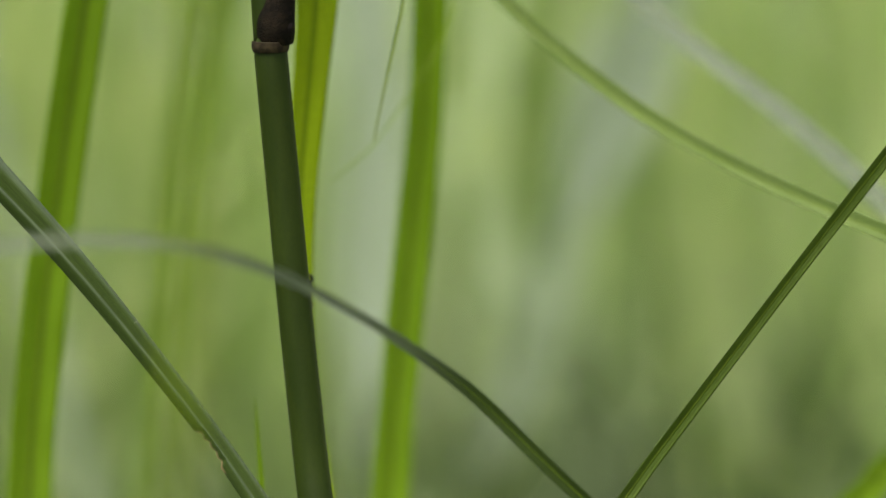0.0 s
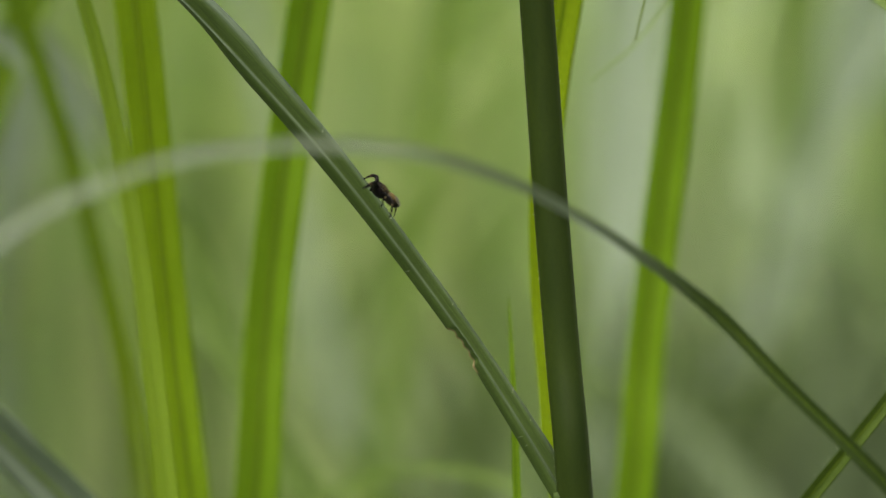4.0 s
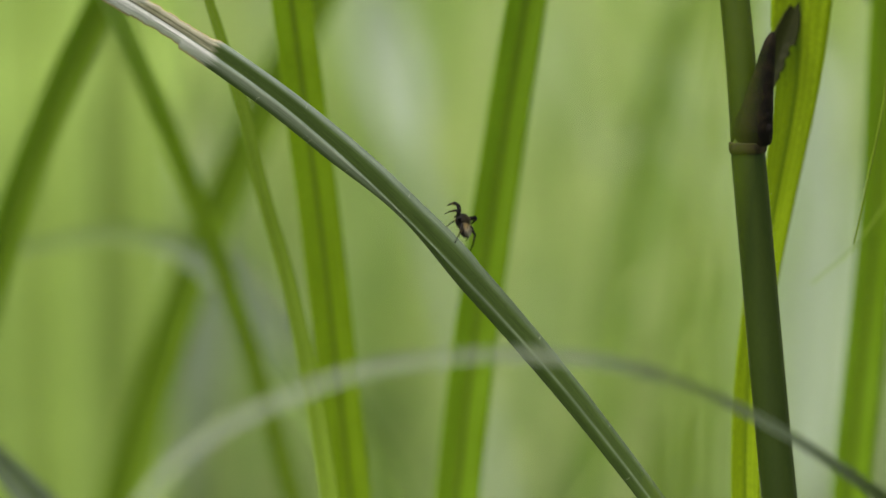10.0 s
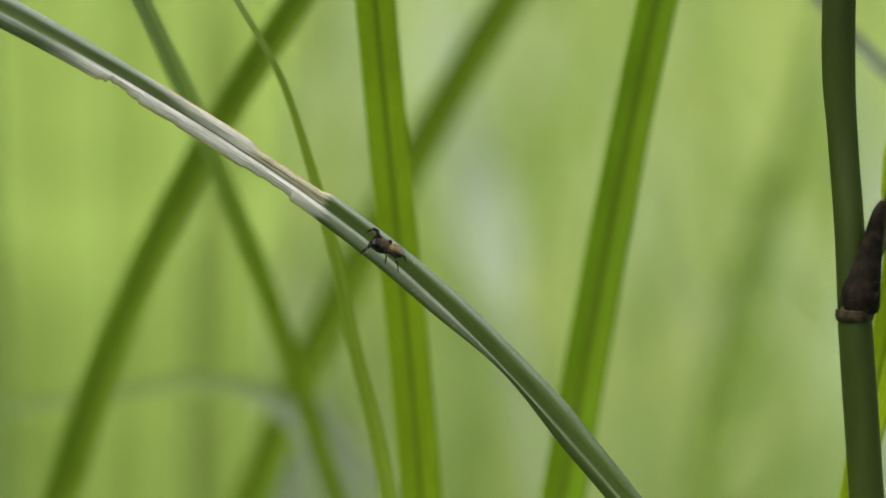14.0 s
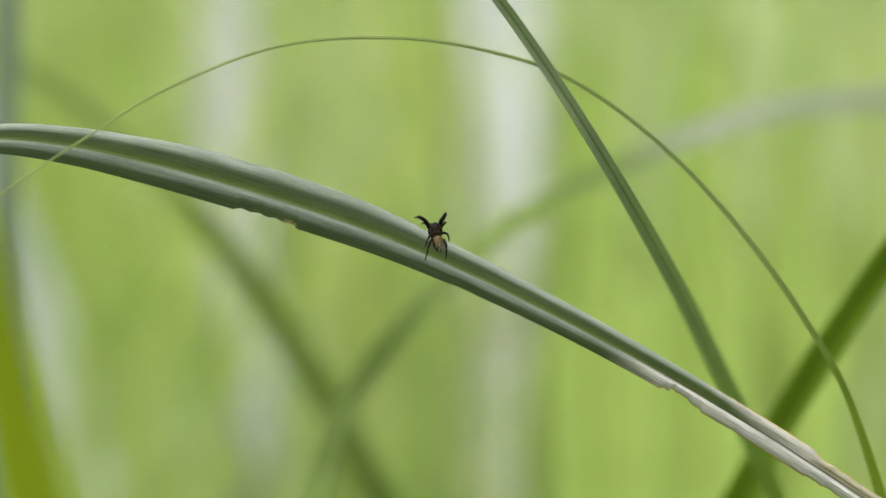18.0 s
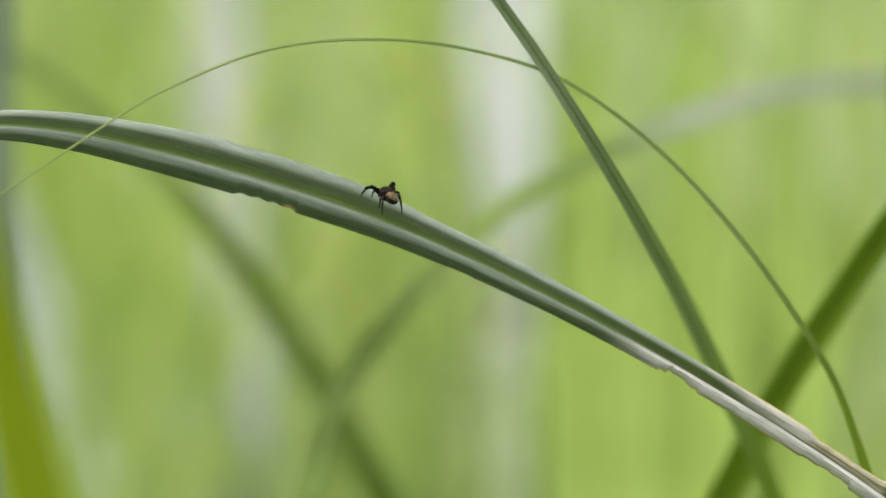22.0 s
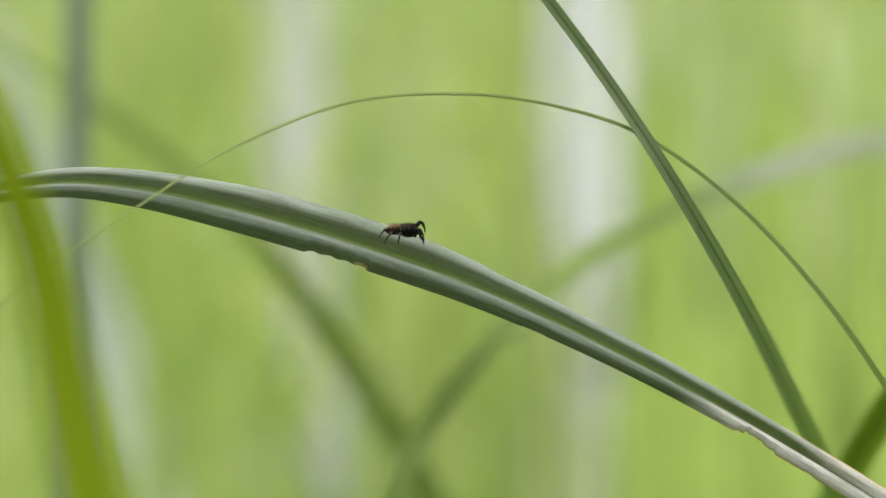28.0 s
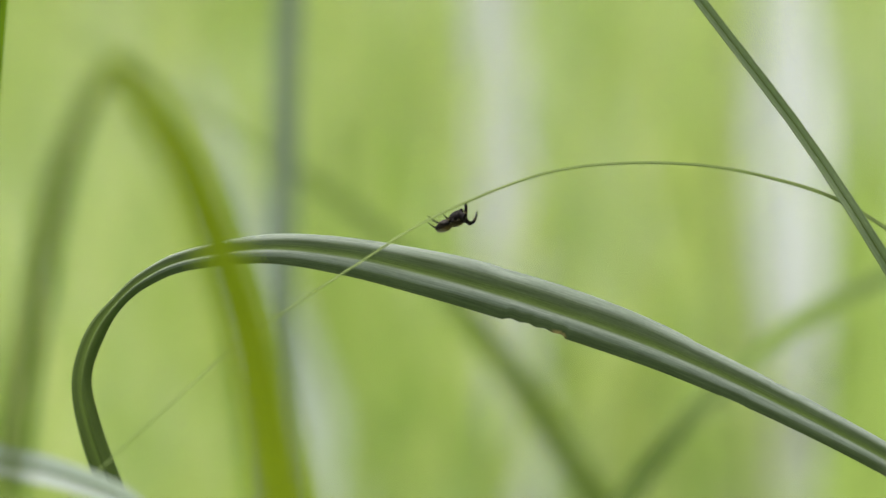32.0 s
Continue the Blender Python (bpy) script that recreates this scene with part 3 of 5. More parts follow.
def build_meadow(name, count, near, far, seed, heights, widths, label, material):
    """Grass of the bank, far out of focus."""
    rnd = random.Random(seed)
    verts, faces = [], []
    for k in range(count):
        y = near + (far - near) * rnd.random() ** 1.4
        x = (rnd.random() * 2 - 1) * (0.2 + 0.5 * y)
        z = ground_height(x, y)
        thick = 0.5 + 0.5 * noise.noise(Vector((x * 3.5, y * 1.2, seed)))
        if rnd.random() > 0.25 + 1.1 * thick:
            continue
        h = rnd.uniform(*heights) * (1 + 0.1 * y)
        w = rnd.uniform(*widths) * (1 + 0.25 * y)
        a, lean, b = rnd.uniform(-0.9, 0.9), rnd.gauss(0, 0.25), rnd.gauss(0, 0.15)
        o = len(verts)
        for i, f in enumerate((0, 0.4, 0.75, 1.0)):
            cx, cy, cz = x + lean * h * f * f, y + b * h * f * f, z + h * f * (1 - 0.2 * f * abs(lean))
            ww = w * (1 - 0.85 * f ** 2) / 2
            verts += [(cx - ww * math.cos(a), cy - ww * math.sin(a), cz), (cx, cy - w * 0.2, cz), (cx + ww * math.cos(a), cy + ww * math.sin(a), cz)]
            if i:
                q = o + 3 * i
                faces += [(q - 3, q - 2, q + 1, q), (q - 2, q - 1, q + 2, q + 1)]
    tagged(hung(name, mesh_of(name, verts, faces, material)), label, "grass", kind="stuff")


def build_surround(name, count, seed, heights, widths, label, material):
    """Grass all round, leaving a trodden spot where the camera stands and the stretch that the bank's own grass fills."""
    rnd = random.Random(seed)
    verts, faces = [], []
    while len(faces) < count * 4:
        x, y = rnd.uniform(-6, 6), rnd.uniform(-5, 8)
        if math.hypot(x, y) < 1.1 or (y > 0.6 and abs(x) < 0.15 + 0.5 * y):
            continue
        z, h, w = ground_height(x, y), rnd.uniform(*heights), rnd.uniform(*widths)
        a, lean, b = rnd.uniform(0, 6.28), rnd.gauss(0, 0.25), rnd.gauss(0, 0.2)
        o = len(verts)
        for i, f in enumerate((0, 0.5, 1.0)):
            cx, cy, cz, ww = x + lean * h * f * f, y + b * h * f * f, z + h * f, w * (1 - 0.85 * f * f) / 2
            verts += [(cx - ww * math.cos(a), cy - ww * math.sin(a), cz), (cx, cy - w * 0.2, cz), (cx + ww * math.cos(a), cy + ww * math.sin(a), cz)]
            if i:
                q = o + 3 * i
                faces += [(q - 3, q - 2, q + 1, q), (q - 2, q - 1, q + 2, q + 1)]
    tagged(hung(name, mesh_of(name, verts, faces, material)), label, "grass", kind="stuff")


def build_clump(name, centre, radius, count, heights, label, material, seed):
    """A tuft of blades round one spot of the bank."""
    rnd = random.Random(seed)
    verts, faces = [], []
    for k in range(count):
        x, y = rnd.gauss(centre[0], radius * 0.5), rnd.gauss(centre[1], radius * 0.5)
        z, h, w = ground_height(x, y), rnd.uniform(*heights), rnd.uniform(0.007, 0.016)
        lean, back = rnd.gauss(0, 0.3), rnd.gauss(0, 0.2)
        o = len(verts)
        for i, f in enumerate((0, 0.35, 0.7, 1.0)):
            cx, cy, cz, ww = x + lean * h * f * f, y + back * h * f * f, z + h * f, w * (1 - 0.85 * f * f) / 2
            verts += [(cx - ww, cy, cz), (cx, cy - w * 0.2, cz), (cx + ww, cy, cz)]
            if i:
                q = o + 3 * i
                faces += [(q - 3, q - 2, q + 1, q), (q - 2, q - 1, q + 2, q + 1)]
    tagged(hung(name, mesh_of(name, verts, faces, material)), label, "grass", kind="stuff")


build_ground()
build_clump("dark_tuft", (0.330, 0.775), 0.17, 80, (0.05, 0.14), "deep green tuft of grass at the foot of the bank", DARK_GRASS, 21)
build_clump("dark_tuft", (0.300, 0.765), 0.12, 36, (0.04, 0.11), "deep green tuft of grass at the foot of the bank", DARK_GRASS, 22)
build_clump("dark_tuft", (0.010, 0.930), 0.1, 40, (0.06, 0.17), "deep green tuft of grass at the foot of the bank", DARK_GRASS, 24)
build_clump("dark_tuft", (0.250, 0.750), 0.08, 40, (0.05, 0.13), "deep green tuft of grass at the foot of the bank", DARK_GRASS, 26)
build_clump("green_tuft", (-0.161, 1.236), 0.08, 110, (0.28, 0.5), "upright tuft of mid-green grass", GREEN_GRASS, 25)
build_clump("green_tuft", (0.130, 2.300), 0.16, 60, (0.10, 0.30), "upright tuft of mid-green grass", GREEN_GRASS, 27)
build_clump("green_tuft", (0.250, 1.800), 0.14, 46, (0.10, 0.30), "upright tuft of mid-green grass", GREEN_GRASS, 28)
build_clump("dry_weed", (0.175, 2.500), 0.14, 90, (0.06, 0.20), "brownish dry weeds on the bank", DRY_WEED, 23)
build_meadow("meadow_grass", 9500, 0.85, 6.8, 5, (0.18, 0.5), (0.004, 0.011), "dense light green meadow grass on the bank", MEADOW)
build_surround("surrounding_grass", 14000, 6, (0.15, 0.4), (0.01, 0.022), "light green meadow grass all round", MEADOW)


# ---- the plant that the spider climbs ----
MAIN = [(0.0995, 0.3414, 0.1909, 0.00406), (0.0899, 0.3490, 0.2084, 0.00328), (0.0796, 0.3552, 0.2245, 0.00357), (0.0689, 0.3602, 0.2397, 0.00420), (0.0578, 0.3641, 0.2537, 0.00467), (0.0465, 0.3670, 0.2661, 0.00476), (0.0350, 0.3690, 0.2767, 0.00461), (0.0233, 0.3703, 0.2859, 0.00438), (0.0117, 0.3709, 0.2940, 0.00419), (-0.0000, 0.3710, 0.3015, 0.00417), (-0.0117, 0.3707, 0.3086, 0.00438), (-0.0234, 0.3698, 0.3152, 0.00484), (-0.0350, 0.3685, 0.3212, 0.00549), (-0.0465, 0.3668, 0.3265, 0.00624), (-0.0579, 0.3647, 0.3309, 0.00688), (-0.0693, 0.3622, 0.3347, 0.00703), (-0.0806, 0.3594, 0.3379, 0.00662), (-0.0918, 0.3564, 0.3404, 0.00571), (-0.1029, 0.3531, 0.3414, 0.00444), (-0.1140, 0.3497, 0.3397, 0.00319)]
MAINTIP = [(-0.1140, 0.3498, 0.3397, 0.00283), (-0.1195, 0.3469, 0.3368, 0.00249), (-0.1230, 0.3447, 0.3331, 0.00215), (-0.1257, 0.3428, 0.3285, 0.00300), (-0.1271, 0.3414, 0.3223, 0.00299), (-0.1259, 0.3409, 0.3158, 0.00341), (-0.1228, 0.3410, 0.3074, 0.00360), (-0.1188, 0.3412, 0.3002, 0.00274), (-0.1142, 0.3414, 0.2946, 0.00064)]
STEM = [(0.1018, 0.3394, 0.1866, 0.00527), (0.1017, 0.3449, 0.2067, 0.00519), (0.1014, 0.3493, 0.2271, 0.00512), (0.1010, 0.3526, 0.2476, 0.00505), (0.1003, 0.3547, 0.2683, 0.00497)]
STEM2 = [(0.1004, 0.3552, 0.2680, 0.00470), (0.1003, 0.3570, 0.2805, 0.00441), (0.1001, 0.3596, 0.2939, 0.00440), (0.0998, 0.3604, 0.3073, 0.00494)]
YEL = [(0.1007, 0.3564, 0.1842, 0.00488), (0.1012, 0.3613, 0.1990, 0.00457), (0.1019, 0.3656, 0.2139, 0.00461), (0.1036, 0.3689, 0.2291, 0.00478), (0.1065, 0.3713, 0.2443, 0.00506), (0.1102, 0.3728, 0.2598, 0.00566), (0.1136, 0.3738, 0.2753, 0.00701), (0.1150, 0.3746, 0.2909, 0.00977)]
C = [(0.0586, 0.4017, 0.1742, 0.00745), (0.0612, 0.4049, 0.1973, 0.00747), (0.0647, 0.4066, 0.2205, 0.00744), (0.0687, 0.4068, 0.2436, 0.00729), (0.0729, 0.4057, 0.2665, 0.00700), (0.0771, 0.4033, 0.2892, 0.00667), (0.0814, 0.3995, 0.3117, 0.00645), (0.0860, 0.3943, 0.3338, 0.00657)]
B = [(0.0472, 0.3985, 0.1761, 0.00660), (0.0453, 0.4012, 0.2013, 0.00673), (0.0438, 0.4022, 0.2262, 0.00673), (0.0422, 0.4017, 0.2510, 0.00665), (0.0401, 0.3997, 0.2753, 0.00654), (0.0379, 0.3963, 0.2993, 0.00642), (0.0358, 0.3915, 0.3227, 0.00631), (0.0347, 0.3851, 0.3455, 0.00620), (0.0356, 0.3773, 0.3677, 0.00605)]
A = [(0.0499, 0.4770, 0.1523, 0.00432), (0.0440, 0.4720, 0.1829, 0.00409), (0.0376, 0.4660, 0.2121, 0.00390), (0.0299, 0.4580, 0.2402, 0.00386), (0.0208, 0.4460, 0.2674, 0.00373), (0.0107, 0.4210, 0.2929, 0.00328), (0.0004, 0.3920, 0.3156, 0.00281), (-0.0105, 0.3721, 0.3359, 0.00218), (-0.0232, 0.3689, 0.3569, 0.00185), (-0.0381, 0.3639, 0.3776, 0.00171)]
D = [(0.1252, 0.4009, 0.1687, 0.00711), (0.1279, 0.4041, 0.1897, 0.00698), (0.1311, 0.4061, 0.2108, 0.00687), (0.1342, 0.4071, 0.2319, 0.00673), (0.1367, 0.4071, 0.2529, 0.00648), (0.1378, 0.4065, 0.2739, 0.00606)]
THIN = [(0.0431, 0.3796, 0.1749, 0.00307), (0.0403, 0.3888, 0.2200, 0.00287), (0.0368, 0.3905, 0.2452, 0.00258), (0.0330, 0.3898, 0.2620, 0.00230), (0.0304, 0.3880, 0.2753, 0.00211), (0.0244, 0.3862, 0.2977, 0.00122), (0.0195, 0.3834, 0.3089, 0.00104), (0.0097, 0.3801, 0.3243, 0.00086), (-0.0027, 0.3760, 0.3388, 0.00068), (-0.0166, 0.3713, 0.3496, 0.00059), (-0.0296, 0.3668, 0.3542, 0.00050), (-0.0433, 0.3622, 0.3559, 0.00046), (-0.0592, 0.3571, 0.3544, 0.00041), (-0.0747, 0.3520, 0.3480, 0.00037), (-0.0859, 0.3473, 0.3405, 0.00032), (-0.1009, 0.3412, 0.3294, 0.00028), (-0.1099, 0.3359, 0.3201, 0.00024), (-0.1171, 0.3307, 0.3121, 0.00021), (-0.1225, 0.3257, 0.3054, 0.00017), (-0.1263, 0.3210, 0.2997, 0.00016)]
ARC = [(0.1471, 0.3135, 0.1756, 0.00281), (0.1407, 0.3153, 0.1864, 0.00262), (0.1346, 0.3157, 0.1947, 0.00242), (0.1220, 0.3198, 0.2081, 0.00223), (0.1104, 0.3223, 0.2204, 0.00205), (0.0971, 0.3185, 0.2307, 0.00143), (0.0848, 0.3136, 0.2386, 0.00128), (0.0763, 0.3067, 0.2432, 0.00136), (0.0661, 0.3001, 0.2474, 0.00132), (0.0552, 0.2984, 0.2494, 0.00130), (0.0444, 0.2958, 0.2501, 0.00128), (0.0338, 0.2928, 0.2495, 0.00136), (0.0228, 0.2890, 0.2469, 0.00134), (0.0140, 0.2846, 0.2436, 0.00133), (0.0086, 0.2796, 0.2395, 0.00120), (0.0031, 0.2739, 0.2329, 0.00108)]
E = [(0.1270, 0.3256, 0.1912, 0.00240), (0.1401, 0.3264, 0.2058, 0.00226), (0.1531, 0.3262, 0.2207, 0.00220), (0.1658, 0.3250, 0.2359, 0.00220), (0.1783, 0.3228, 0.2513, 0.00227)]
U1 = [(0.1864, 0.3248, 0.2356, 0.00291), (0.1834, 0.3318, 0.2370, 0.00277), (0.1768, 0.3409, 0.2405, 0.00280), (0.1666, 0.3517, 0.2464, 0.00283), (0.1567, 0.3619, 0.2535, 0.00286), (0.1472, 0.3716, 0.2626, 0.00271), (0.1398, 0.3798, 0.2715, 0.00255), (0.1339, 0.3871, 0.2814, 0.00240)]
U2 = [(0.2117, 0.3671, 0.2272, 0.00426), (0.2084, 0.3771, 0.2333, 0.00392), (0.1976, 0.3918, 0.2470, 0.00378), (0.1874, 0.4047, 0.2579, 0.00363), (0.1792, 0.4159, 0.2676, 0.00327), (0.1696, 0.4272, 0.2808, 0.00269)]
HAIR1 = [(0.1247, 0.3635, 0.2767, 0.00043), (0.1238, 0.3635, 0.2716, 0.00043), (0.1212, 0.3634, 0.2613, 0.00035), (0.1187, 0.3631, 0.2518, 0.00026)]
HAIR2 = [(0.1414, 0.3841, 0.2752, 0.00037), (0.1392, 0.3823, 0.2698, 0.00037), (0.1364, 0.3808, 0.2646, 0.00037), (0.1322, 0.3796, 0.2594, 0.00027), (0.1244, 0.3790, 0.2497, 0.00027), (0.1166, 0.3785, 0.2437, 0.00018)]
TIP = [(0.0968, 0.3537, 0.1827, 0.00139), (0.0975, 0.3571, 0.1941, 0.00113), (0.0979, 0.3598, 0.2041, 0.00078), (0.0981, 0.3621, 0.2137, 0.00017)]
Q = [(-0.0143, 0.3199, 0.2446, 0.00044), (-0.0107, 0.3219, 0.2390, 0.00251), (-0.0036, 0.3231, 0.2295, 0.00431), (0.0056, 0.3234, 0.2183, 0.00525), (0.0138, 0.3237, 0.2092, 0.00567), (0.0194, 0.3244, 0.2024, 0.00610), (0.0279, 0.3238, 0.1932, 0.00616), (0.0407, 0.3210, 0.1802, 0.00621)]
PP = [(0.0725, 0.4411, 0.1548, 0.00127), (0.0792, 0.4417, 0.1604, 0.00148), (0.0867, 0.4411, 0.1629, 0.00159), (0.0961, 0.4395, 0.1639, 0.00159), (0.1072, 0.4364, 0.1624, 0.00137), (0.1131, 0.4338, 0.1588, 0.00106)]
G = [(-0.0182, 0.4534, 0.2245, 0.00640), (-0.0121, 0.4504, 0.2422, 0.00625), (-0.0054, 0.4467, 0.2597, 0.00597), (0.0024, 0.4422, 0.2767, 0.00566), (0.0113, 0.4369, 0.2934, 0.00537), (0.0214, 0.4308, 0.3096, 0.00508), (0.0325, 0.4237, 0.3254, 0.00473), (0.0443, 0.4157, 0.3407, 0.00421)]
G2 = [(0.0109, 0.5089, 0.1937, 0.00843), (0.0201, 0.5099, 0.2190, 0.00813), (0.0310, 0.5093, 0.2441, 0.00783), (0.0434, 0.5072, 0.2691, 0.00754), (0.0570, 0.5034, 0.2937, 0.00726), (0.0716, 0.4979, 0.3181, 0.00699), (0.0870, 0.4906, 0.3421, 0.00674)]
F = [(0.0595, 0.4834, 0.1870, 0.00540), (0.0475, 0.4891, 0.2079, 0.00517), (0.0404, 0.4917, 0.2191, 0.00495), (0.0344, 0.4939, 0.2302, 0.00472), (0.0282, 0.4954, 0.2381, 0.00450), (0.0197, 0.4964, 0.2434, 0.00405), (0.0089, 0.4969, 0.2455, 0.00337), (-0.0009, 0.4969, 0.2443, 0.00225)]
J = [(0.1443, 0.4044, 0.2770, 0.00329), (0.1358, 0.4105, 0.2901, 0.00331), (0.1277, 0.4158, 0.3007, 0.00294), (0.1220, 0.4201, 0.3079, 0.00276), (0.1146, 0.4245, 0.3173, 0.00238)]
K = [(0.1957, 0.3749, 0.1785, 0.00495), (0.2049, 0.3776, 0.1839, 0.00500), (0.2178, 0.3788, 0.1925, 0.00466)]
LL = [(0.1498, 0.6912, 0.1651, 0.00810), (0.1547, 0.6946, 0.1903, 0.00972), (0.1649, 0.6978, 0.2346, 0.01036), (0.1755, 0.6974, 0.2661, 0.00907), (0.1808, 0.6968, 0.2849, 0.00648)]
XX = [(0.0312, 0.5559, 0.2404, 0.00126), (0.0368, 0.5547, 0.2329, 0.00403), (0.0447, 0.5528, 0.2222, 0.00504), (0.0648, 0.5456, 0.1915, 0.00554), (0.0764, 0.5367, 0.1594, 0.00579), (0.0867, 0.5274, 0.1327, 0.00605), (0.0976, 0.5155, 0.1043, 0.00605)]
M = [(-0.1382, 0.3306, 0.3349, 0.00356), (-0.1356, 0.3296, 0.3508, 0.00356), (-0.1331, 0.3272, 0.3696, 0.00324), (-0.1316, 0.3257, 0.3788, 0.00275)]
H = [(-0.0705, 0.4408, 0.2745, 0.00421), (-0.0689, 0.4455, 0.2832, 0.00443), (-0.0667, 0.4501, 0.2937, 0.00466), (-0.0648, 0.4548, 0.3019, 0.00471), (-0.0606, 0.4595, 0.3088, 0.00456), (-0.0527, 0.4643, 0.3194, 0.00460), (-0.0408, 0.4752, 0.3321, 0.00470), (-0.0270, 0.4986, 0.3445, 0.00472), (-0.0046, 0.5221, 0.3565, 0.00449), (0.0197, 0.5459, 0.3662, 0.00423), (0.0478, 0.5699, 0.3703, 0.00418), (0.0663, 0.5940, 0.3700, 0.00335)]
I = [(-0.0624, 0.5454, 0.2682, 0.00670), (-0.0672, 0.5443, 0.2794, 0.00668), (-0.0718, 0.5432, 0.2892, 0.00667), (-0.0778, 0.5422, 0.3009, 0.00646), (-0.0837, 0.5411, 0.3113, 0.00626), (-0.0921, 0.5400, 0.3249, 0.00586), (-0.1030, 0.5389, 0.3404, 0.00528), (-0.1103, 0.5378, 0.3490, 0.00468), (-0.1250, 0.5368, 0.3634, 0.00389), (-0.1396, 0.5357, 0.3754, 0.00309), (-0.1544, 0.5346, 0.3849, 0.00145)]
W1 = [(-0.0548, 0.7917, 0.2673, 0.00929), (-0.0583, 0.8508, 0.3219, 0.01570), (-0.0609, 0.8972, 0.3738, 0.02488), (-0.0642, 0.9483, 0.4428, 0.03052), (-0.0675, 0.9887, 0.5105, 0.02033)]
W9 = [(-0.0749, 0.8256, 0.2673, 0.00847), (-0.0800, 0.8847, 0.3219, 0.01186), (-0.0837, 0.9311, 0.3738, 0.01412), (-0.0883, 0.9822, 0.4428, 0.01356), (-0.0927, 1.0226, 0.5105, 0.00904)]
L1 = [(-0.0292, 0.7956, 0.2375, 0.02746), (-0.0297, 0.8060, 0.2726, 0.03432), (-0.0303, 0.8153, 0.3051, 0.03432), (-0.0306, 0.8211, 0.3255, 0.03295), (-0.0309, 0.8268, 0.3462, 0.01854)]
L2 = [(-0.0025, 0.7950, 0.2374, 0.03036), (-0.0012, 0.8050, 0.2724, 0.03795), (0.0000, 0.8140, 0.3049, 0.03795), (0.0010, 0.8213, 0.3316, 0.03643), (0.0021, 0.8285, 0.3589, 0.02050)]
L3 = [(0.0242, 0.8000, 0.2368, 0.02957), (0.0268, 0.8106, 0.2720, 0.03696), (0.0293, 0.8202, 0.3046, 0.03696), (0.0306, 0.8256, 0.3230, 0.03548), (0.0320, 0.8310, 0.3418, 0.01996)]
W2 = [(-0.1519, 0.8484, 0.2665, 0.01679), (-0.1615, 0.8976, 0.3354, 0.01888), (-0.1732, 0.9407, 0.4125, 0.02109), (-0.1831, 0.9716, 0.4839, 0.01957), (-0.1896, 0.9888, 0.5334, 0.01508)]
W3 = [(-0.2108, 0.8743, 0.2653, 0.01619), (-0.2295, 0.8694, 0.3372, 0.01822), (-0.2421, 0.8636, 0.3752, 0.01619), (-0.2540, 0.8557, 0.4148, 0.01214)]
W4 = [(0.3189, 0.8072, 0.1551, 0.01132), (0.3322, 0.8072, 0.1883, 0.02830), (0.3447, 0.8055, 0.2176, 0.03088), (0.3549, 0.8036, 0.2489, 0.01273)]
W5 = [(0.2355, 0.7837, 0.1050, 0.00945), (0.2416, 0.7905, 0.1435, 0.02456), (0.2461, 0.7956, 0.1804, 0.02456), (0.2490, 0.7983, 0.2081, 0.01965), (0.2456, 0.8022, 0.2454, 0.02184), (0.2381, 0.8064, 0.2765, 0.00739)]
W6 = [(0.0376, 0.8225, 0.1358, 0.00831), (0.0431, 0.8277, 0.1666, 0.01889), (0.0496, 0.8321, 0.2011, 0.00831)]
W7 = [(0.0302, 0.8064, 0.1614, 0.00739), (0.0286, 0.8106, 0.1950, 0.02016), (0.0252, 0.8148, 0.2261, 0.02016), (0.0218, 0.8148, 0.2454, 0.00647)]
W8 = [(0.1185, 0.8148, 0.2202, 0.00647), (0.1135, 0.8190, 0.2454, 0.01848), (0.1094, 0.8232, 0.2681, 0.02016), (0.1052, 0.8232, 0.2916, 0.00647)]
V = [(-0.1513, 0.5391, 0.2928, 0.00630), (-0.1505, 0.5377, 0.3425, 0.00630), (-0.1486, 0.5340, 0.3799, 0.00630), (-0.1459, 0.5279, 0.4168, 0.00605), (-0.1436, 0.5226, 0.4409, 0.00504)]
Z = [(-0.0668, 0.2531, 0.2880, 0.00707), (-0.0704, 0.2529, 0.3042, 0.00620), (-0.0730, 0.2521, 0.3176, 0.00562), (-0.0753, 0.2513, 0.3259, 0.00504), (-0.0799, 0.2489, 0.3382, 0.00416), (-0.0834, 0.2474, 0.3440, 0.00327), (-0.0867, 0.2460, 0.3482, 0.00239), (-0.0901, 0.2463, 0.3435, 0.00203), (-0.0928, 0.2469, 0.3371, 0.00240), (-0.0955, 0.2480, 0.3248, 0.00276), (-0.0975, 0.2487, 0.3143, 0.00301), (-0.0992, 0.2489, 0.3025, 0.00301)]
Q2 = [(-0.1282, 0.3039, 0.3103, 0.00445), (-0.1220, 0.3078, 0.3088, 0.00410), (-0.1157, 0.3116, 0.3071, 0.00374), (-0.1086, 0.3156, 0.3038, 0.00300), (-0.1019, 0.3191, 0.2972, 0.00151)]
LEAFBASE = [(0.1011, 0.3365, 0.1802, 0.00417), (0.1009, 0.3379, 0.1846, 0.00401), (0.1003, 0.3387, 0.1882, 0.00333)]
SHEATH = [(0.1011, 0.3545, 0.2684, 0.00516), (0.1011, 0.3544, 0.2697, 0.00566), (0.1012, 0.3543, 0.2715, 0.00557), (0.1017, 0.3542, 0.2735, 0.00482), (0.1023, 0.3541, 0.2762, 0.00382), (0.1029, 0.3540, 0.2787, 0.00299), (0.1034, 0.3539, 0.2813, 0.00224), (0.1039, 0.3538, 0.2832, 0.00166), (0.1043, 0.3537, 0.2845, 0.00050)]
